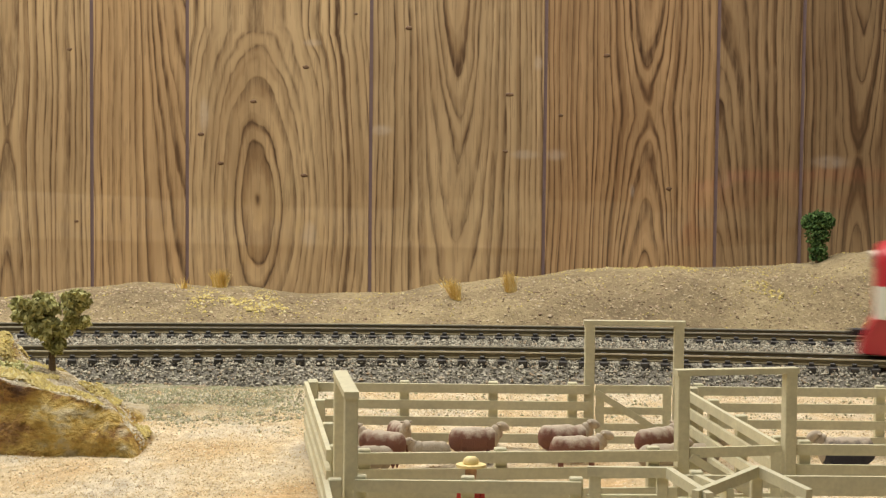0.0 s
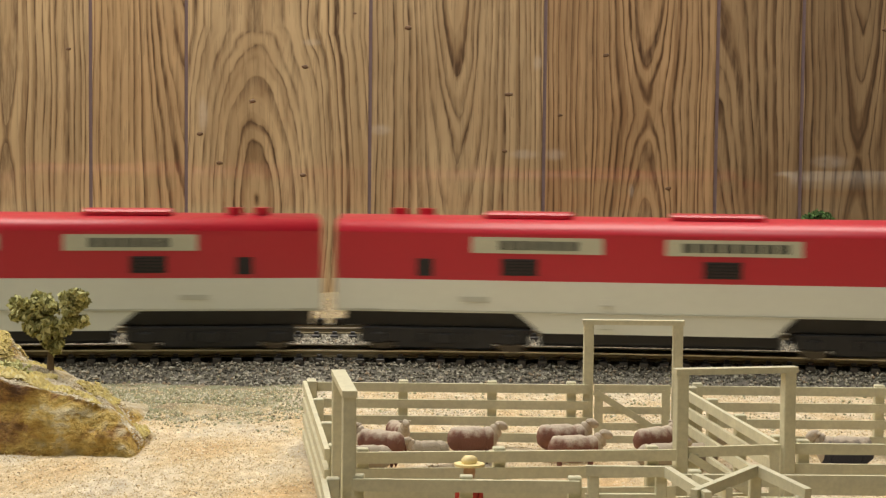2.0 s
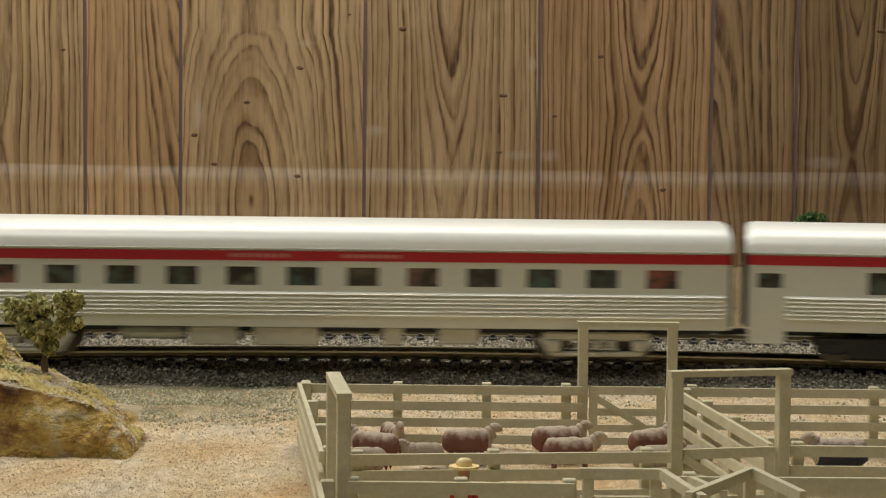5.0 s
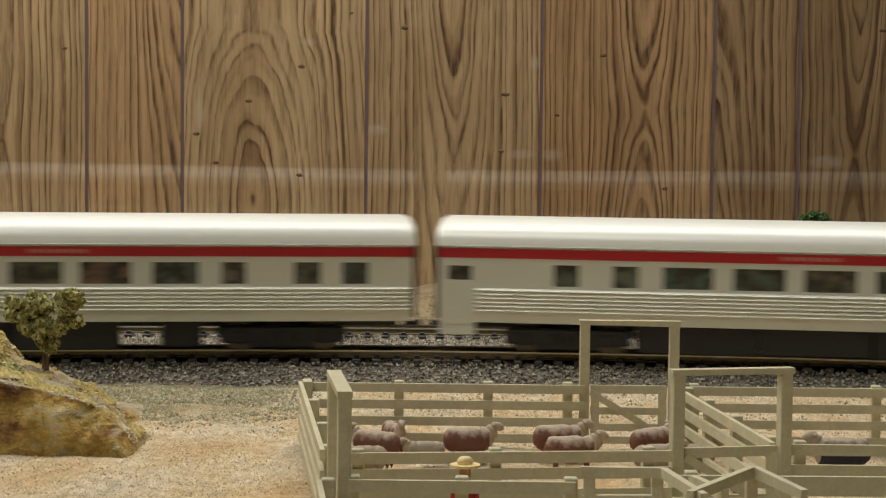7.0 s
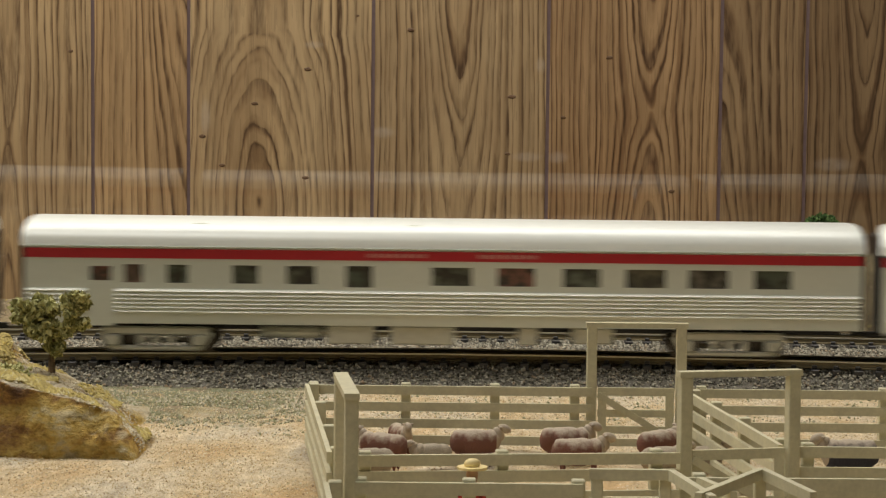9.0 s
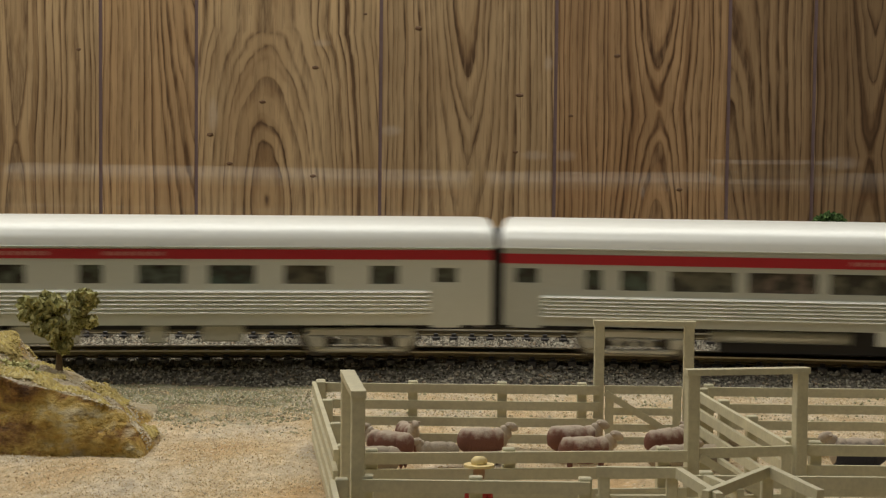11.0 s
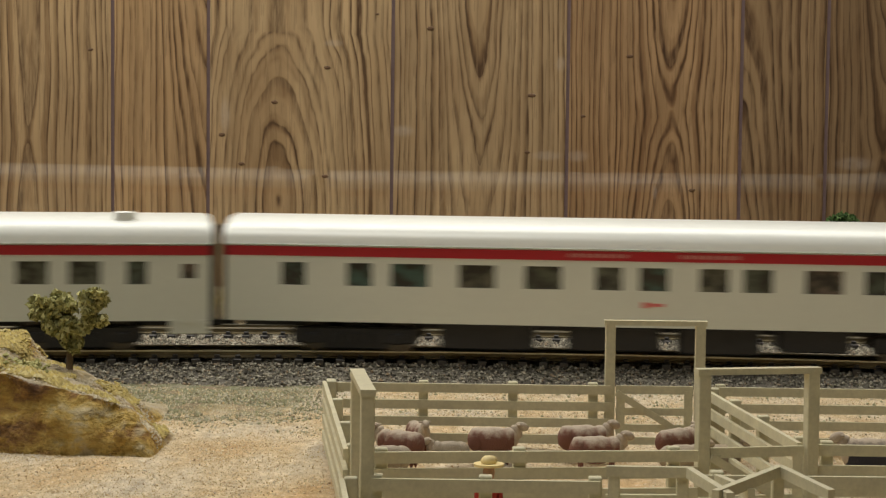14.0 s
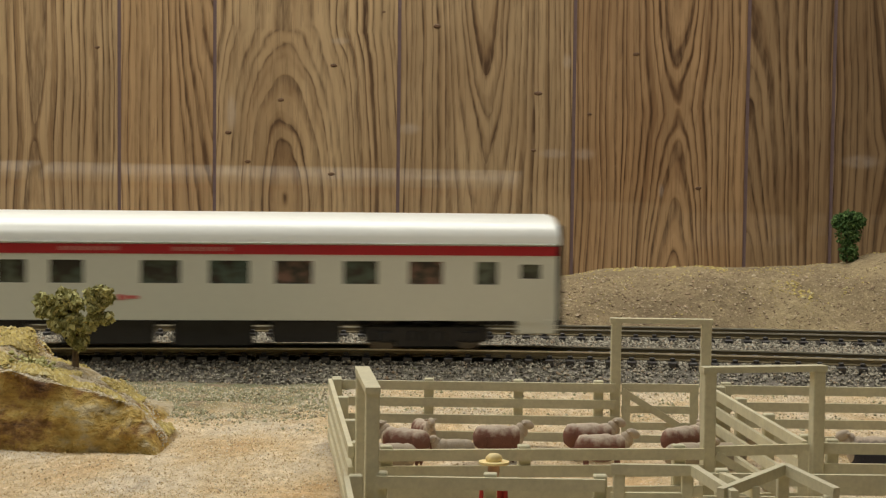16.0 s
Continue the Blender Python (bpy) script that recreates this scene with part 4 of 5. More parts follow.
def truck_part(parent, x, silver, axles=2, wheelbase=0.030, label=""):
    """A truck: frame with journal boxes and springs, wheels as pieces."""
    bm = bmesh.new()
    half = wheelbase / 2
    for s in (-1, 1):
        y0, y1 = sorted((s * 0.0128, s * 0.0152))
        if silver:
            box(bm, x - half - 0.004, x + half + 0.004, y0, y1, 0.0066, 0.0096, bevel=0.0006)
            box(bm, x - half - 0.001, x + half + 0.001, y0, y1, 0.0012, 0.0030, bevel=0.0005)
            beam(bm, (x - half - 0.004, s * 0.0140, 0.0078), (x - half - 0.0005, s * 0.0140, 0.0020), 0.0022, 0.0022)
            beam(bm, (x + half + 0.004, s * 0.0140, 0.0078), (x + half + 0.0005, s * 0.0140, 0.0020), 0.0022, 0.0022)
        else:
            box(bm, x - half - 0.007, x + half + 0.007, y0, y1, 0.0032, 0.0088, bevel=0.0006)
            box(bm, x - half * 0.75, x + half * 0.75, y0, y1, 0.0012, 0.0045, bevel=0.0006)
        for i in range(axles):
            ax = x - half + wheelbase * i / (axles - 1)
            yb = sorted((s * 0.0135, s * 0.0166))
            box(bm, ax - 0.0022, ax + 0.0022, yb[0], yb[1], 0.0030, 0.0068, bevel=0.0005)
        for i in range(3 if axles == 2 else 4):
            sx = x + (i - (1 if axles == 2 else 1.5)) * 0.0052
            disc(bm, (sx, s * 0.0152, 0.0052), 0.0014, 0.0030, "Z", 8)
    box(bm, x - 0.004, x + 0.004, -0.0125, 0.0125, 0.0060, 0.0095)
    ob = part("truck", bm, TRUCK_SILVER if silver else BLACK, parent, label)
    for i in range(axles):
        ax = x - half + wheelbase * i / (axles - 1)
        for s in (-1, 1):
            bm = bmesh.new()
            disc(bm, (ax, s * 0.0086, 0.0052), 0.0052, 0.0024, "Y", 20)
            disc(bm, (ax, s * 0.0075, 0.0052), 0.0060, 0.0007, "Y", 20)
            disc(bm, (ax, s * 0.0095, 0.0052), 0.0020, 0.0014, "Y", 10)
            part("wheel", bm, WHEEL, ob)
    return ob


def window_part(parent, xa, xb, za, zb, s, depth=0.0007):
    y = s * (HALF - depth)
    part("window_pane", a_box(xa, xb, *sorted((y, y - s * 0.0006)), za, zb), GLASS, parent)


PX = 0.000196
BODY_LOW, EAVE, ROOF_TOP = 0.0108, 0.0373, 0.0475


def roof_mesh(x0, x1, w, ze, zt, ribs=True):
    """A rounded carriage roof with turned-down ends and fine ribs."""
    bm = bmesh.new()
    seg = 16
    stations = [(x0, 0.80), (x0 + 0.0006, 0.93), (x0 + 0.0022, 1.0), (x1 - 0.0022, 1.0), (x1 - 0.0006, 0.93), (x1, 0.80)]
    rings = []
    for x, k in stations:
        ring = []
        for i in range(seg + 1):
            a = math.pi * i / seg
            c, s = math.cos(a), math.sin(a)
            ring.append(bm.verts.new((x, -w * math.copysign(abs(c) ** 0.72, c) * (0.97 + 0.03 * k), ze + (zt - ze) * (s ** 0.85) * k)))
        rings.append(ring)
    for a, b in zip(rings, rings[1:]):
        for i in range(seg):
            bm.faces.new((a[i], b[i], b[i + 1], a[i + 1])).smooth = True
    bm.faces.new(rings[0]), bm.faces.new(rings[-1])
    bmesh.ops.recalc_face_normals(bm, faces=bm.faces)
    return bm


def rib(xa, xb, s, z, r, deep):
    """A raised rib along x on the side s of a vehicle."""
    bm = bmesh.new()
    arc = [(s * (HALF + u), z + v * r) for u, v in ((-0.0001, 1), (deep * 0.1, 0.9), (deep * 0.88, -0.25), (deep, -0.6), (deep * 0.9, -0.9), (-0.0001, -1))]
    va, vb = ([bm.verts.new((x, y, w)) for y, w in arc] for x in (xa, xb))
    for i in range(len(arc)):
        k = (i + 1) % len(arc)
        bm.faces.new((va[i], vb[i], vb[k], va[k]))
    bm.faces.new(va), bm.faces.new(vb[::-1])
    bmesh.ops.recalc_face_normals(bm, faces=bm.faces)
    return bm


def carriage(label, length, windows, doors, fluted=None, silver=True, side=None, skirt=(), gear=(), vents=(), letters=True, panels=(), stripe_z=(0.0333, 0.0366), window_z=(0.0249, 0.0312), diaphragm=(True, True), logo=None, dome=None):
    """windows: (x0, x1) or (x0, x1, z0, z1) from the leading end, in metres; the origin is mid-length at the rail heads."""
    side = side or SILVER
    car = thing("passenger_car", label, "model railway car", group="train cars")
    h = length / 2
    body = bmesh.new()
    holes = [(w[0] - h, w[1] - h, *(w[2:4] if len(w) > 2 else window_z)) for w in windows]
    holes += [(d[0] + 0.0012 - h, d[1] - 0.0012 - h, 0.0255, 0.0305) for d in doors]
    for s in (-1, 1):
        side_panel(body, -h + 0.001, h - 0.001, BODY_LOW, EAVE, holes, s * HALF, s, 0.0007)
    for x in (-h + 0.001, h - 0.001):
        v = [body.verts.new((x, y, z)) for y, z in ((-HALF, BODY_LOW), (HALF, BODY_LOW), (HALF, EAVE), (-HALF, EAVE))]
        body.faces.new(v if x > 0 else v[::-1])
    v = [body.verts.new((x, y, BODY_LOW)) for x, y in ((-h + 0.001, -HALF), (h - 0.001, -HALF), (h - 0.001, HALF), (-h + 0.001, HALF))]
    body.faces.new(v[::-1])
    shell = part("body", body, side, car)
    part("core", a_box(-h + 0.004, h - 0.004, -HALF + 0.0022, HALF - 0.0022, BODY_LOW + 0.001, EAVE), plain("dim_interior", (0.06, 0.055, 0.04), 0.8), car, "dim interior partition")
    part("roof", roof_mesh(-h, h, HALF + 0.0003, EAVE, ROOF_TOP), LIT_ROOF_SILVER, car, "polished aluminium roof whitened for overhead light")
    for s in (-1, 1):
        yy = sorted((s * HALF, s * (HALF + 0.00018)))
        part("stripe", a_box(-h + 0.001, h - 0.001, *yy, *stripe_z), STRIPE, car, "red stripe below the roof")
        yy = sorted((s * HALF, s * (HALF + 0.00045)))
        part("eave_moulding", a_box(-h + 0.001, h - 0.001, *yy, 0.0370, 0.0376, bevel=0.0001), SILVER_DARK, car)
        if letters:
            yb = sorted((s * HALF, s * (HALF + 0.00026)))
            for k, n in ((-0.026, 8), (0.012, 8)):
                bm = bmesh.new()
                for i in range(n):
                    box(bm, k + i * 0.0026, k + i * 0.0026 + 0.0018, *yb, stripe_z[0] + 0.0011, stripe_z[0] + 0.0024)
                part("lettering", bm, PALE_INK, car, "pale lettering on the red stripe")
        for w in holes:
            window_part(shell, *w[:4], s)
        for d in doors:
            yb = sorted((s * HALF, s * (HALF + 0.0003)))
            bm = a_box(d[0] - h, d[1] - h, *yb, 0.0100, 0.0245)
            part("door", bm, side, car)
        if fluted:
            for fx0, fx1, fz0, fz1, n in fluted:
                for i in range(n):
                    z = fz0 + (fz1 - fz0) * (i + 0.5) / n
                    r = (fz1 - fz0) / n * 0.30
                    part("flute", rib(fx0 - h, fx1 - h, s, z, r * 1.02, 0.0013), LIT_FLUTE, car)
        for sx0, sx1, low in skirt:
            yb = sorted((s * (HALF - 0.0014), s * (HALF + 0.0001)))
            part("skirt", a_box(sx0 - h, sx1 - h, *yb, low, BODY_LOW + 0.0006, bevel=0.0003), WHITE_SILVER, car)
        for px0, px1, pz in panels:
            yb = sorted((s * HALF, s * (HALF + 0.0007)))
            part("number_plate", a_box(px0 - h, px1 - h, *yb, pz - 0.0009, pz + 0.0009), SILVER_DARK, car, "small plain plate")
        if logo:
            yb = sorted((s * HALF, s * (HALF + 0.0002)))
            bm = a_box(logo - 0.0036 - h, logo - 0.0012 - h, *yb, 0.0176, 0.0196)
            box(bm, logo - 0.0010 - h, logo + 0.0036 - h, *yb, 0.0181, 0.0192)
            part("emblem", bm, plain("faded_red_print", (0.62, 0.16, 0.15), 0.5), car, "small red emblem")
    for i, (gx0, gx1, low, wide, silver_box) in enumerate(gear):
        if silver_box and i == 0:
            for s in (-1, 1):
                bm = bmesh.new()
                disc(bm, ((gx0 + gx1) / 2 - h, s * 0.0128, 0.0080), 0.0021, gx1 - gx0, "X", 14)
                part("air_tank", bm, TRUCK_SILVER, car, "silver cylindrical air tank", smooth=True)
            continue
        part("underfloor_box", a_box(gx0 - h, gx1 - h, -wide, wide, low, BODY_LOW - 0.0002, bevel=0.0005), TRUCK_SILVER if silver_box else BLACK, car)
    part("centre_sill", a_box(-h + 0.004, h - 0.004, -0.003, 0.003, 0.0080, BODY_LOW), BLACK, car)
    for vx, wide, tall in vents:
        part("roof_vent", a_box(vx - h - wide / 2, vx - h + wide / 2, -0.0135, -0.0095, 0.0425, 0.0425 + tall, bevel=0.0004), LIT_ROOF_SILVER if tall > 0.004 else SILVER_DARK, car)
    for tx in (-h + 0.046, h - 0.046):
        truck_part(car, tx, silver, 2, 0.030 if not silver else 0.029, "silver truck" if silver else "black truck")
    for k, on in zip((-1, 1), diaphragm):
        if on:
            part("diaphragm", a_box(*sorted((k * (h - 0.0012), k * (h + 0.0019))), -0.0125, 0.0125, 0.0100, 0.0440, bevel=0.0006), RUBBER, car, "black rubber diaphragm")
        else:
            part("end_frame", a_box(*sorted((k * (h - 0.0012), k * (h + 0.0008))), -0.0152, 0.0152, 0.0118, 0.0420, bevel=0.0004), RUBBER, car, "black end frame")
            part("end_door", a_box(*sorted((k * (h - 0.0012), k * (h + 0.0014))), -0.0045, 0.0045, 0.0120, 0.0330, bevel=0.0003), BEIGE, car, "pinkish end door")
        part("coupler", a_box(*sorted((k * (h - 0.002), k * (h + 0.0045))), -0.0012, 0.0012, 0.0078, 0.0098, bevel=0.0003), BLACK, car)
    if dome:
        build_dome(car, dome[0] - h, dome[1] - h)
    return car


def build_dome(car, x0, x1):
    """The raised glazed dome: sill, posts, panes and its own roof."""
    base = a_box(x0 - 0.003, x1 + 0.003, -HALF + 0.0002, HALF - 0.0002, EAVE + 0.0004, 0.0430, bevel=0.0016)
    part("dome_sill", base, SILVER, car)
    part("dome_roof", roof_mesh(x0 - 0.0005, x1 + 0.0005, 0.0128, 0.0534, 0.0551), LIT_ROOF_SILVER, car, "dome roof whitened for overhead light")
    for s in (-1, 1):
        part("dome_rail", beam(bmesh.new(), (x0, s * 0.0146, 0.0472), (x1, s * 0.0146, 0.0472), 0.0007, 0.0009), LIT_ROOF_SILVER, car)
    part("dome_seats", a_box(x0 + 0.006, x1 - 0.006, -0.010, 0.010, 0.042, 0.0455, bevel=0.001), plain("dome_seat_colours", (0.22, 0.12, 0.07), 0.7, vary=0.9, size=150), car, "small coloured dome seats")
    n = 7
    for s in (-1, 1):
        for i in range(n + 1):
            x = x0 + (x1 - x0) * i / n
            part("dome_post", beam(bmesh.new(), (x, s * 0.0158, 0.0425), (x, s * 0.0126, 0.0536), 0.0008, 0.0008), LIT_ROOF_SILVER, car)
        for i in range(n):
            xa, xb = x0 + (x1 - x0) * i / n + 0.0005, x0 + (x1 - x0) * (i + 1) / n - 0.0005
            bm = bmesh.new()
            v = [bm.verts.new(q) for q in ((xa, s * 0.0156, 0.0426), (xb, s * 0.0156, 0.0426), (xb, s * 0.0124, 0.0534), (xa, s * 0.0124, 0.0534))]
            u = [bm.verts.new(p.co - Vector((0, s * 0.0005, 0))) for p in v]
            bm.faces.new(v), bm.faces.new(u[::-1])
            for i2 in range(4):
                bm.faces.new((v[i2], v[(i2 + 1) % 4], u[(i2 + 1) % 4], u[i2]))
            bmesh.ops.recalc_face_normals(bm, faces=bm.faces)
            pane = part("dome_pane", bm, DOME_GLASS, car)
            pane.visible_shadow = False
    for x, k in ((x0, -1), (x1, 1)):
        bm = bmesh.new()
        v = [bm.verts.new(q) for q in ((x + k * 0.004, -0.0150, 0.0428), (x + k * 0.004, 0.0150, 0.0428), (x, 0.0122, 0.0534), (x, -0.0122, 0.0534))]
        u = [bm.verts.new(p.co - Vector((k * 0.0005, 0, 0))) for p in v]
        bm.faces.new(v), bm.faces.new(u[::-1])
        for i2 in range(4):
            bm.faces.new((v[i2], v[(i2 + 1) % 4], u[(i2 + 1) % 4], u[i2]))
        bmesh.ops.recalc_face_normals(bm, faces=bm.faces)
        part("dome_end_pane", bm, DOME_GLASS, car).visible_shadow = False


def dome_glass():
    n = Nodes("greenish_dome_glass")
    return n.finish((0.80, 0.90, 0.85), 0.08, 0.0, Transmission_Weight=0.82, IOR=1.45)


DOME_GLASS = dome_glass()


def locomotive(label):
    """A streamlined diesel: nose at -x, red over pale silver."""
    loco = thing("locomotive", label, "model locomotive", group="locomotives")
    length, h = 0.231, 0.1155
    split, low = 0.0257, 0.0143
    # x from the nose, half width, top, shoulder
    st = [(0.0, 0.0090, 0.0375, 0.0330), (0.0006, 0.0118, 0.0396, 0.0338), (0.0025, 0.0142, 0.0408, 0.0345), (0.007, 0.0158, 0.0415, 0.0352), (0.0135, 0.0168, 0.0418, 0.0360),
          (0.0165, 0.0171, 0.0420, 0.0372), (0.0190, 0.0173, 0.0474, 0.0414), (0.0210, HALF, 0.0480, 0.0419), (0.030, HALF, 0.0479, 0.0420), (length, HALF, 0.0476, 0.0420)]
    bm = bmesh.new()
    rings = []
    for x, w, zt, zs in st:
        half = [(w * 0.985, low), (w, low + 0.001), (w, split), (w, zs)]
        for i in range(1, 6):
            a = math.pi / 2 * i / 6
            half.append((w * (1 - 0.60 * (1 - math.cos(a))) if i < 4 else w * (0.70 - 0.26 * (i - 3)), zs + (zt - zs) * math.sin(a) ** 0.9))
        ring = [(-y, z) for y, z in half] + [(0, zt)] + [(y, z) for y, z in half[::-1]]
        rings.append([bm.verts.new((x - h, y, z)) for y, z in ring])
    n = len(rings[0])
    for a, b in zip(rings, rings[1:]):
        for i in range(n - 1):
            f = bm.faces.new((a[i], b[i], b[i + 1], a[i + 1]))
            f.material_index = 1 if i in (0, 1, n - 3, n - 2) else 0
            f.smooth = 3 <= i <= n - 5
        bm.faces.new((a[n - 1], b[n - 1], b[0], a[0])).material_index = 1
    for ring in (rings[0], rings[-1]):
        bm.faces.new(ring)
    bmesh.ops.recalc_face_normals(bm, faces=bm.faces)
    body = part("body", bm, [RED, WHITE_SILVER], loco, "glossy red body over pale silver lower side")
    for s in (-1, 1):
        hs = h + 0.0045 * (s > 0)

        def on(name, xa, xb, za, zb, mat, proud, label="", parent=loco, bevel=0.0):
            yb = sorted((s * (HALF - 0.0006), s * (HALF + proud)))
            return part(name, a_box(xa - hs, xb - hs, *yb, za, zb, bevel=bevel), mat, parent, label)
        for xa, xb, count in ((0.0745, 0.1210, 8), (0.1425, 0.1880, 7)):
            plate = on("name_panel", xa, xb, 0.0352, 0.0408, PANEL, 0.0002, "cream panel with dark lettering")
            span = (xb - xa) * (0.80 if count == 8 else 0.62)
            left = (xa + xb - span) / 2
            yb = sorted((s * HALF, s * (HALF + 0.0003)))
            for i in range(count):
                cx = left + span * i / count
                bm = a_box(cx - hs, cx + span / count * 0.74 - hs, *yb, 0.0364, 0.0396)
                part("letter_bar", bm, INK, plate)
        for xa, xb in ((0.095, 0.108), (0.165, 0.1775)):
            g = on("grille", xa, xb, 0.0275, 0.0333, GRILLE, 0.0002, "dark louvred grille")
            for i in range(5):
                yb = sorted((s * HALF, s * (HALF + 0.0005)))
                part("louvre", a_box(xa - hs, xb - hs, *yb, 0.0280 + i * 0.0011, 0.0284 + i * 0.0011), BLACK, g)
        on("porthole", 0.2015, 0.2070, 0.0270, 0.0330, BLACK, 0.0002, "dark square window")
        on("cab_window", 0.0222, 0.0292, 0.0370, 0.0412, GLASS, 0.0001, "dark cab window")
        on("door_window", 0.0345, 0.0398, 0.0365, 0.0412, GLASS, 0.0001, "dark cab door window")
        d = on("cab_door", 0.0335, 0.0408, 0.0150, 0.0256, WHITE_SILVER, 0.0004, "pale cab door with steps", bevel=0.0002)
        for i in range(3):
            yb = sorted((s * (HALF + 0.0003), s * (HALF + 0.0009)))
            part("step", a_box(0.0345 - hs, 0.0398 - hs, *yb, 0.0165 + i * 0.003, 0.0172 + i * 0.003), SILVER_DARK, d)
        part("handrail", beam(bmesh.new(), (0.0335 - hs, s * (HALF + 0.0008), 0.0268), (0.0410 - hs, s * (HALF + 0.0008), 0.0268), 0.0006, 0.0006), WHITE_SILVER, loco)
        on("side_vent", 0.1820, 0.1920, 0.0182, 0.0200, SILVER_DARK, 0.0003, "small grey vent")
        on("side_vent", 0.2210, 0.2290, 0.0146, 0.0153, SILVER_DARK, 0.0004)
        on("ladder_panel", 0.1395, 0.1430, 0.0080, 0.0200, WHITE_SILVER, 0.0004)
        for i in range(4):
            yb = sorted((s * HALF, s * (HALF + 0.0009)))
            part("rung", a_box(0.1393 - hs, 0.1432 - hs, *yb, 0.0092 + i * 0.0027, 0.0098 + i * 0.0027), SILVER_DARK, loco)
        bm = bmesh.new()
        prof = [(0.0715, 0.0146), (0.0790, 0.0076), (0.1590, 0.0076), (0.1680, 0.0146)]
        ya, yb2 = s * (HALF - 0.0015), s * (HALF - 0.0001)
        va = [bm.verts.new((x - h, ya, z)) for x, z in prof]
        vb = [bm.verts.new((x - h, yb2, z)) for x, z in prof]
        bm.faces.new(va), bm.faces.new(vb[::-1])
        for i in range(4):
            bm.faces.new((va[i], vb[i], vb[(i + 1) % 4], va[(i + 1) % 4]))
        bmesh.ops.recalc_face_normals(bm, faces=bm.faces)
        part("skirt", bm, WHITE_SILVER, loco)
        part("sill_line", a_box(0.020 - h, length - h, *sorted((s * HALF, s * (HALF + 0.0004))), 0.0146, 0.0151), SILVER_DARK, loco)
    # windscreens on the raked front of the cab
    for s in (-1, 1):
        bm = bmesh.new()
        q = [(0.0168, s * 0.0015, 0.0428), (0.0168, s * 0.0110, 0.0420), (0.0187, s * 0.0095, 0.0460), (0.0187, s * 0.0015, 0.0465)]
        va = [bm.verts.new((x - h - 0.0003, y, z)) for x, y, z in q]
        vb = [bm.verts.new((x - h + 0.0006, y, z)) for x, y, z in q]
        bm.faces.new(va), bm.faces.new(vb[::-1])
        for i in range(4):
            bm.faces.new((va[i], vb[i], vb[(i + 1) % 4], va[(i + 1) % 4]))
        bmesh.ops.recalc_face_normals(bm, faces=bm.faces)
        part("windscreen", bm, GLASS, loco)
    bm = bmesh.new()
    disc(bm, (-h - 0.0002, 0, 0.0345), 0.0032, 0.0020, "X", 18)
    part("headlight", bm, plain("chrome_headlight", (0.45, 0.44, 0.40), 0.3, 0.6), loco)
    bm = bmesh.new()
    rim = []
    for x, z, w in ((0.0000, 0.0146, 0.0125), (0.0115, 0.0146, 0.0150), (0.0095, 0.0095, 0.0145), (0.0060, 0.0016, 0.0120), (-0.0050, 0.0016, 0.0080), (-0.0038, 0.0078, 0.0095)):
        rim.append([bm.verts.new((x - h, k * w, z)) for k in (-1, 1)])
    bm.faces.new([r[0] for r in rim]), bm.faces.new([r[1] for r in rim][::-1])
    for a, b in zip(rim, rim[1:] + rim[:1]):
        bm.faces.new((a[0], a[1], b[1], b[0]))
    bmesh.ops.recalc_face_normals(bm, faces=bm.faces)
    bmesh.ops.bevel(bm, geom=list(bm.edges), offset=0.0005, segments=1, affect="EDGES")
    part("pilot", bm, RED, loco, "red slanted pilot below the nose")
    part("coupler", a_box(-h - 0.0085, -h - 0.002, -0.0013, 0.0013, 0.0075, 0.0100, bevel=0.0004), BLACK, loco)
    part("coupler", a_box(h - 0.001, h + 0.0036, -0.0013, 0.0013, 0.0075, 0.0100, bevel=0.0004), BLACK, loco)
    for xa, xb in ((0.0823, 0.1147), (0.149, 0.180)):
        part("roof_hatch", a_box(xa - h, xb - h, -0.0095, 0.0095, 0.0465, 0.0490, bevel=0.0007), RED, loco)
    for x in (0.2015, 0.2112):
        bm = bmesh.new()
        disc(bm, (x - h, -0.004, 0.0485), 0.0030, 0.0026, "Z", 16)
        part("roof_fan", bm, RED, loco)
    part("end_door", a_box(h - 0.0005, h + 0.0009, -0.0045, 0.0045, 0.0150, 0.0330, bevel=0.0003), BEIGE, loco, "pinkish end door")
    for x in (0.042, 0.193):
        truck_part(loco, x - h, False, 3, 0.046, "black three-axle truck")
    # Tank made lower and wider to stand in for shade under the body.
    part("tank_and_shade", a_box(0.076 - h, 0.160 - h, -0.0148, 0.0148, 0.0030, 0.0145, bevel=0.001), BLACK, loco)
    part("frame", a_box(0.012 - h, 0.228 - h, -0.0130, 0.0130, 0.0090, 0.0146), BLACK, loco)
    return loco


def px(*pairs):
    return [(a * PX, b * PX) for a, b in pairs]


COACH = px((210, 255), (315, 360), (403, 490), (525, 615), (647, 737), (770, 860), (890, 978), (1015, 1095), (1135, 1178), (1263, 1310), (1348, 1395))
FLUTES = (0.0146, 0.0231, 6)
LOW_GEAR = [(0.070, 0.112, 0.0008, 0.0145, False), (0.1125, 0.150, 0.0012, 0.0150, False), (0.1505, 0.188, 0.0008, 0.0142, False), (0.202, 0.216, 0.0015, 0.0148, False)]
DARK_GEAR = [(0.076, 0.108, 0.0018, 0.0145, False), (0.120, 0.152, 0.0022, 0.0150, False), (0.158, 0.186, 0.0015, 0.0140, False), (0.192, 0.216, 0.0030, 0.0148, False)]
SILVER_GEAR = [(0.082, 0.103, 0.0062, 0.0150, True), (0.105, 0.121, 0.0042, 0.0155, True), (0.127, 0.149, 0.0042, 0.0155, True), (0.171, 0.178, 0.0045, 0.0155, True), (0.190, 0.204, 0.005, 0.0150, True)]
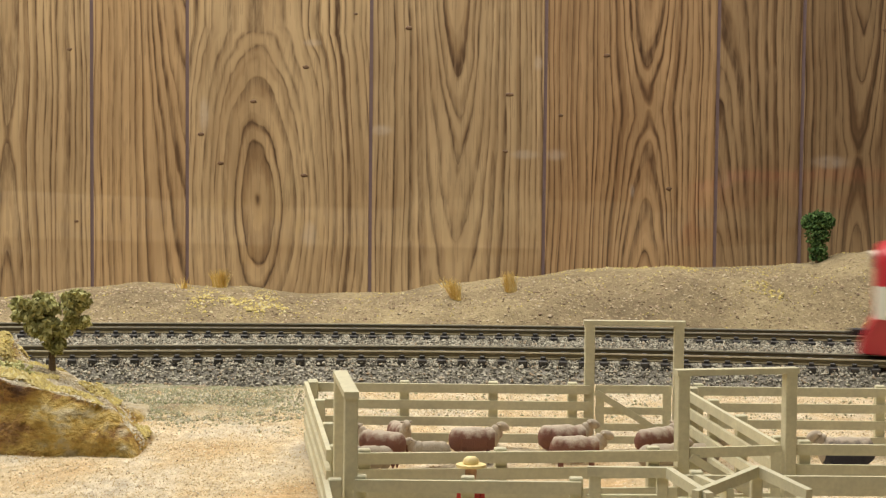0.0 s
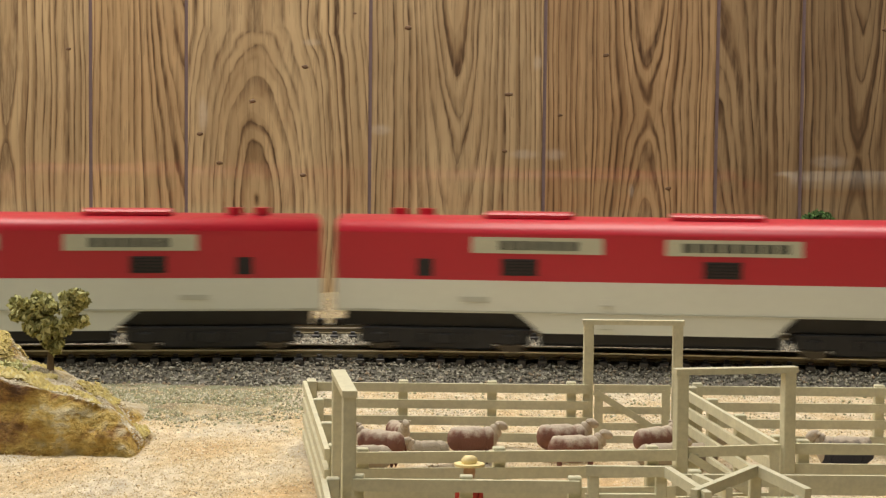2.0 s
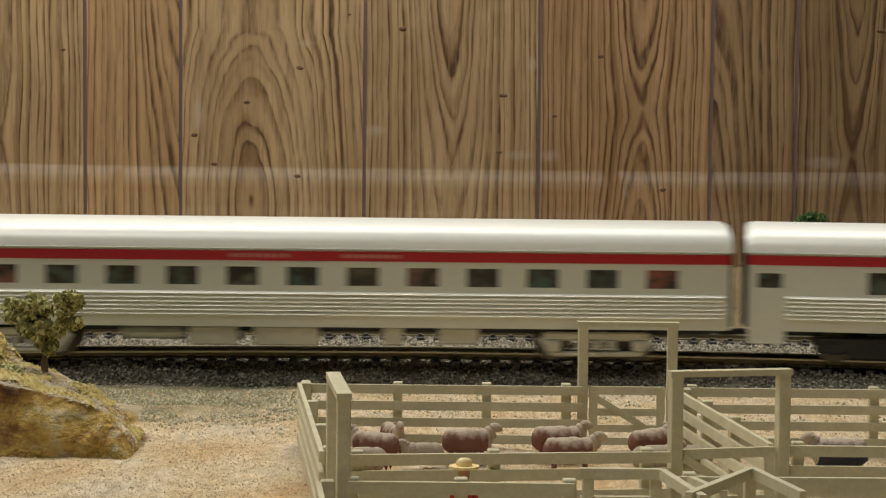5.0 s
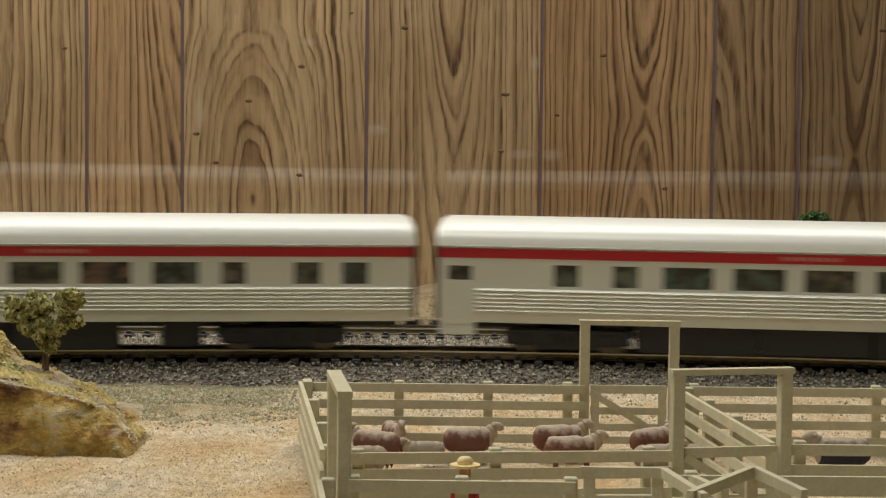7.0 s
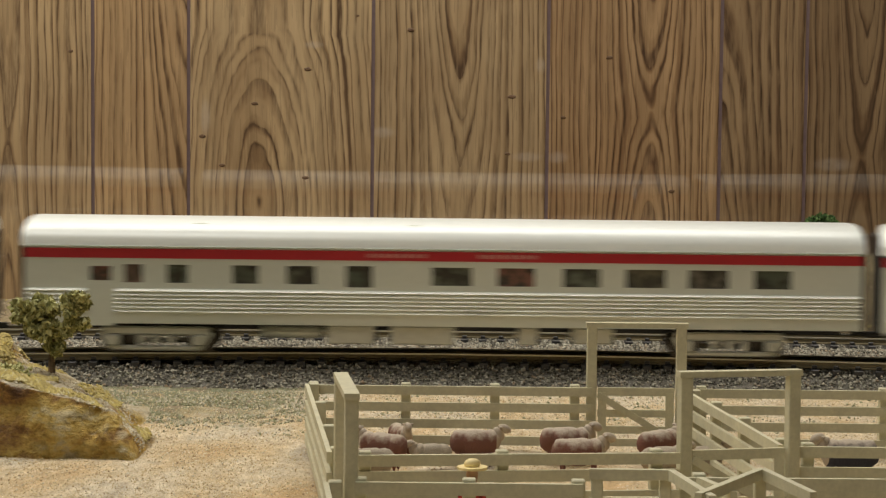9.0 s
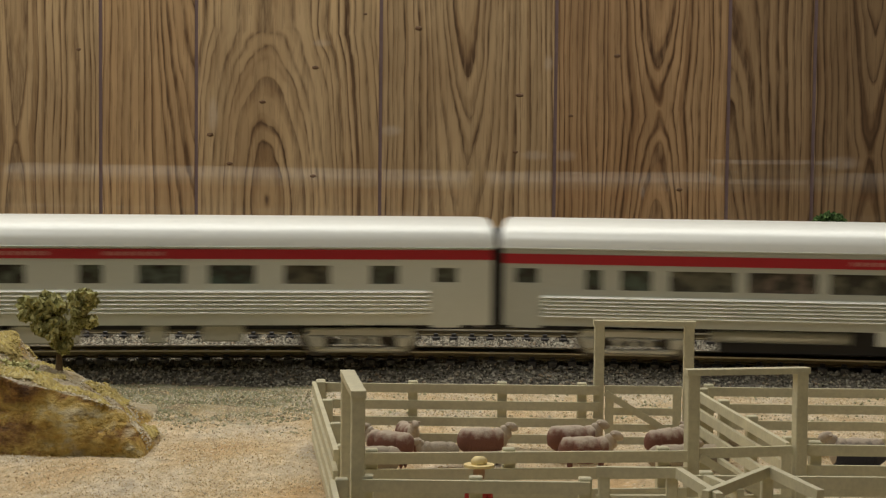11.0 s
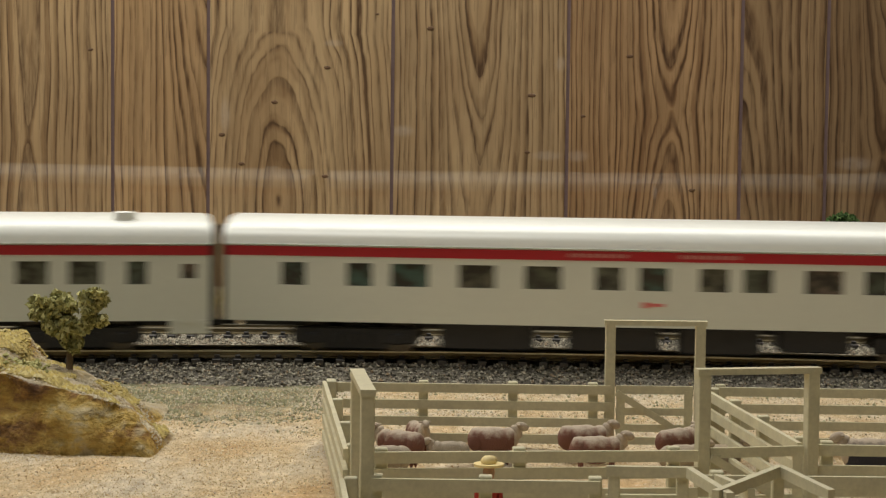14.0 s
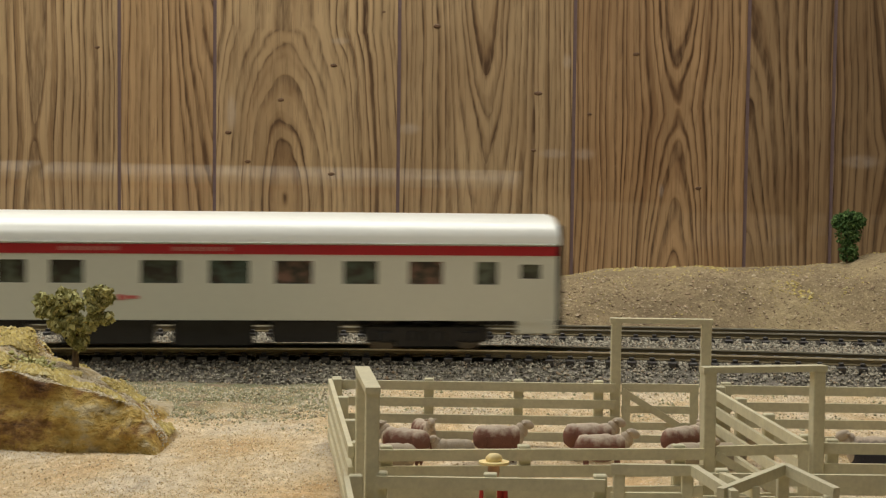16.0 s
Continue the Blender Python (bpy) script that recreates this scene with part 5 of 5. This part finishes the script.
loco_a = locomotive("red and pale silver streamlined model diesel locomotive leading")
loco_b = copy_thing(loco_a, Matrix.Identity(4))
tagged(loco_b, "red and pale silver streamlined model diesel locomotive coupled backwards")
# The one long black gear box is added to blacken the shaded space beneath.
baggage = carriage("silver baggage car with red stripe and ribbed panels", 0.247, px((270, 306), (326, 366), (905, 945), (962, 1000)), [],
                   fluted=[(0.002, 0.0400, 0.0165, 0.0255, 6), (0.0845, 0.166, 0.0165, 0.0250, 6), (0.208, 0.245, 0.0165, 0.0235, 5)], silver=True, side=SILVER_DARK,
                   skirt=[(0.001, 0.016, 0.0075), (0.0665, 0.0725, 0.0075), (0.0765, 0.182, 0.0072), (0.229, 0.246, 0.0075)], gear=[(0.072, 0.186, 0.0022, 0.0110, False)], letters=True,
                   vents=[(0.085, 0.004, 0.0015), (0.141, 0.004, 0.0015), (0.207, 0.004, 0.0015)], panels=[(0.142, 0.150, 0.0102)])
first_coach = carriage("silver fluted coach with red stripe and small windows", 0.290, px(*[(82 + i * 104, 137 + i * 104) for i in range(13)]), [],
                       fluted=[(0.003, 0.287, *FLUTES)], silver=True, gear=SILVER_GEAR, diaphragm=(True, False), panels=[(0.140, 0.149, 0.0152)])
coach_a = carriage("pale silver fluted coach with red stripe and black trucks", 0.290, COACH, [(0.003, 0.0137)], fluted=[(0.0140, 0.288, *FLUTES)], silver=False, gear=LOW_GEAR, window_z=(0.0238, 0.0313),
                   diaphragm=(False, False), skirt=[(0.0012, 0.0138, 0.0062)], panels=[(0.144, 0.153, 0.0165)], side=SILVER)
coach_b = copy_thing(coach_a, Matrix.Identity(4))
tagged(coach_b, "pale silver fluted coach with wide windows and black trucks")
diner = carriage("silver fluted dining car with red stripe and wide windows", 0.290, px((180, 212), (255, 292), (370, 415), (465, 515)) + [(570 * PX, 615 * PX, 0.0240, 0.0314)]
                 + px((720, 790), (835, 900), (950, 1015), (1060, 1130), (1170, 1240), (1285, 1350)), [(0.0225, 0.0320)],
                 fluted=[(0.002, 0.0222, *FLUTES), (0.0323, 0.288, *FLUTES)], silver=True, gear=SILVER_GEAR, diaphragm=(False, True), vents=[(0.061, 0.005, 0.003), (0.104, 0.004, 0.0026), (0.135, 0.005, 0.003)],
                 panels=[(0.152, 0.162, 0.0152)])
lounge = carriage("silver fluted lounge car with red stripe and small windows", 0.290, px(*[(82 + i * 104, 150 + i * 104) for i in range(6)], (760, 800), (860, 940), (980, 1060), (1110, 1190), (1260, 1310)), [(0.268, 0.278)],
                  fluted=[(0.003, 0.267, *FLUTES)], silver=True, gear=SILVER_GEAR, panels=[(0.140, 0.149, 0.0152)])
# Its black middle gear box stands in for shade under the car.
dome_car = carriage("silver dome car with red stripe and glazed roof dome", 0.290, px((150, 178), (212, 265), (297, 410), (432, 550), (572, 690), (930, 975), (1020, 1068), (1095, 1155), (1180, 1258), (1290, 1375)), [(0.004, 0.0142)],
                    fluted=[(0.0145, 0.288, 0.0136, 0.0215, 6)], silver=True, skirt=[(0.128, 0.198, 0.0060)], gear=[(0.072, 0.120, 0.0040, 0.0155, True), (0.075, 0.215, 0.0020, 0.0115, False), (0.215, 0.222, 0.004, 0.0155, True)], dome=(0.138, 0.2115), side=SILVER_DARK, stripe_z=(0.0321, 0.0355), window_z=(0.0234, 0.0303))
sleeper_a = carriage("smooth pale silver sleeping car with red stripe", 0.292, px((75, 135), (170, 230), (300, 355), (390, 450), (495, 550), (585, 640), (720, 775), (805, 865), (910, 965), (1005, 1060), (1150, 1205), (1240, 1295), (1340, 1375)),
                     [(0.2800, 0.2875)], silver=False, side=WHITE_SILVER, skirt=[(0.2772, 0.2908, 0.0062)], gear=DARK_GEAR, stripe_z=(0.0335, 0.0368), window_z=(0.0234, 0.0313), logo=0.142, vents=[(0.033, 0.007, 0.0058), (0.262, 0.007, 0.0058)])
sleeper_b = carriage("smooth pale silver sleeping car with paired windows", 0.292, px((105, 148), (222, 266), (300, 366), (420, 484), (536, 600), (660, 706), (736, 786), (840, 890), (916, 966), (1022, 1086), (1124, 1166), (1248, 1293), (1333, 1378)),
                     [(0.280, 0.2885)], silver=False, side=WHITE_SILVER, skirt=[(0.2772, 0.2908, 0.0062)], gear=DARK_GEAR, stripe_z=(0.0335, 0.0368), window_z=(0.0234, 0.0313), logo=0.149, vents=[(0.264, 0.005, 0.002)])
sleeper_c = carriage("smooth pale silver sleeping car at the train's tail", 0.292, px((88, 144), (178, 234), (308, 366), (390, 450), (506, 556), (596, 654), (752, 820), (870, 940), (985, 1050), (1105, 1165), (1220, 1280), (1340, 1378)),
                     [(0.277, 0.2865)], silver=False, side=WHITE_SILVER, skirt=[(0.2772, 0.2908, 0.0062)], gear=DARK_GEAR, stripe_z=(0.0335, 0.0368), window_z=(0.0234, 0.0313), logo=0.143, diaphragm=(True, True), vents=[(0.040, 0.005, 0.0055)])

# vehicle, length, distance of its leading end behind the train's nose, heading
TRAIN = [(loco_a, 0.231, 0.0, 0), (loco_b, 0.231, 0.2385, 180), (baggage, 0.247, 0.4789, 0), (first_coach, 0.290, 0.7289, 0), (coach_a, 0.290, 1.0249, 0), (coach_b, 0.290, 1.3241, 0),
         (diner, 0.290, 1.6219, 0), (lounge, 0.290, 1.9159, 0), (dome_car, 0.290, 2.2099, 0), (sleeper_a, 0.292, 2.5039, 0), (sleeper_b, 0.292, 2.8003, 0), (sleeper_c, 0.292, 3.0967, 0)]
# seconds and the place of the train's nose along the line
NOSE = [(0, 0.1492), (0.2, 0.1009), (0.5, 0.0375), (0.7, -0.0058), (0.8, -0.0272), (1, -0.0632), (1.1, -0.0915), (1.5, -0.1764), (1.9, -0.2532), (2, -0.2743), (2.3, -0.3485), (2.5, -0.3892), (2.6, -0.4093),
        (3, -0.4832), (3.5, -0.5947), (3.8, -0.6572), (4, -0.6932), (4.2, -0.7405), (6.3, -1.1780), (6.5, -1.2208), (7, -1.3237), (7.5, -1.4445), (7.7, -1.4895), (8, -1.5484), (8.4, -1.6415),
        (8.5, -1.6635), (9, -1.7673), (9.2, -1.8110), (11.3, -2.2629), (11.5, -2.3119), (12, -2.4243), (12.1, -2.4462), (12.5, -2.5434), (13, -2.6516), (13.5, -2.7724), (14, -2.8830), (14.5, -3.0169),
        (15, -3.1259), (15.5, -3.2545), (16, -3.3581)]


def motions():
    for ob, length, behind, heading in TRAIN:
        rows = []
        for t, nose in NOSE:
            x = nose + behind + length / 2
            b = length * 0.34
            ya, yb = near_y(x - b), near_y(x + b)
            rows.append((t, pose(x, (ya + yb) / 2, RAIL_Z, 0, 0, math.degrees(math.atan2(yb - ya, 2 * b)) + heading)))
        walk(ob, rows)


motions()
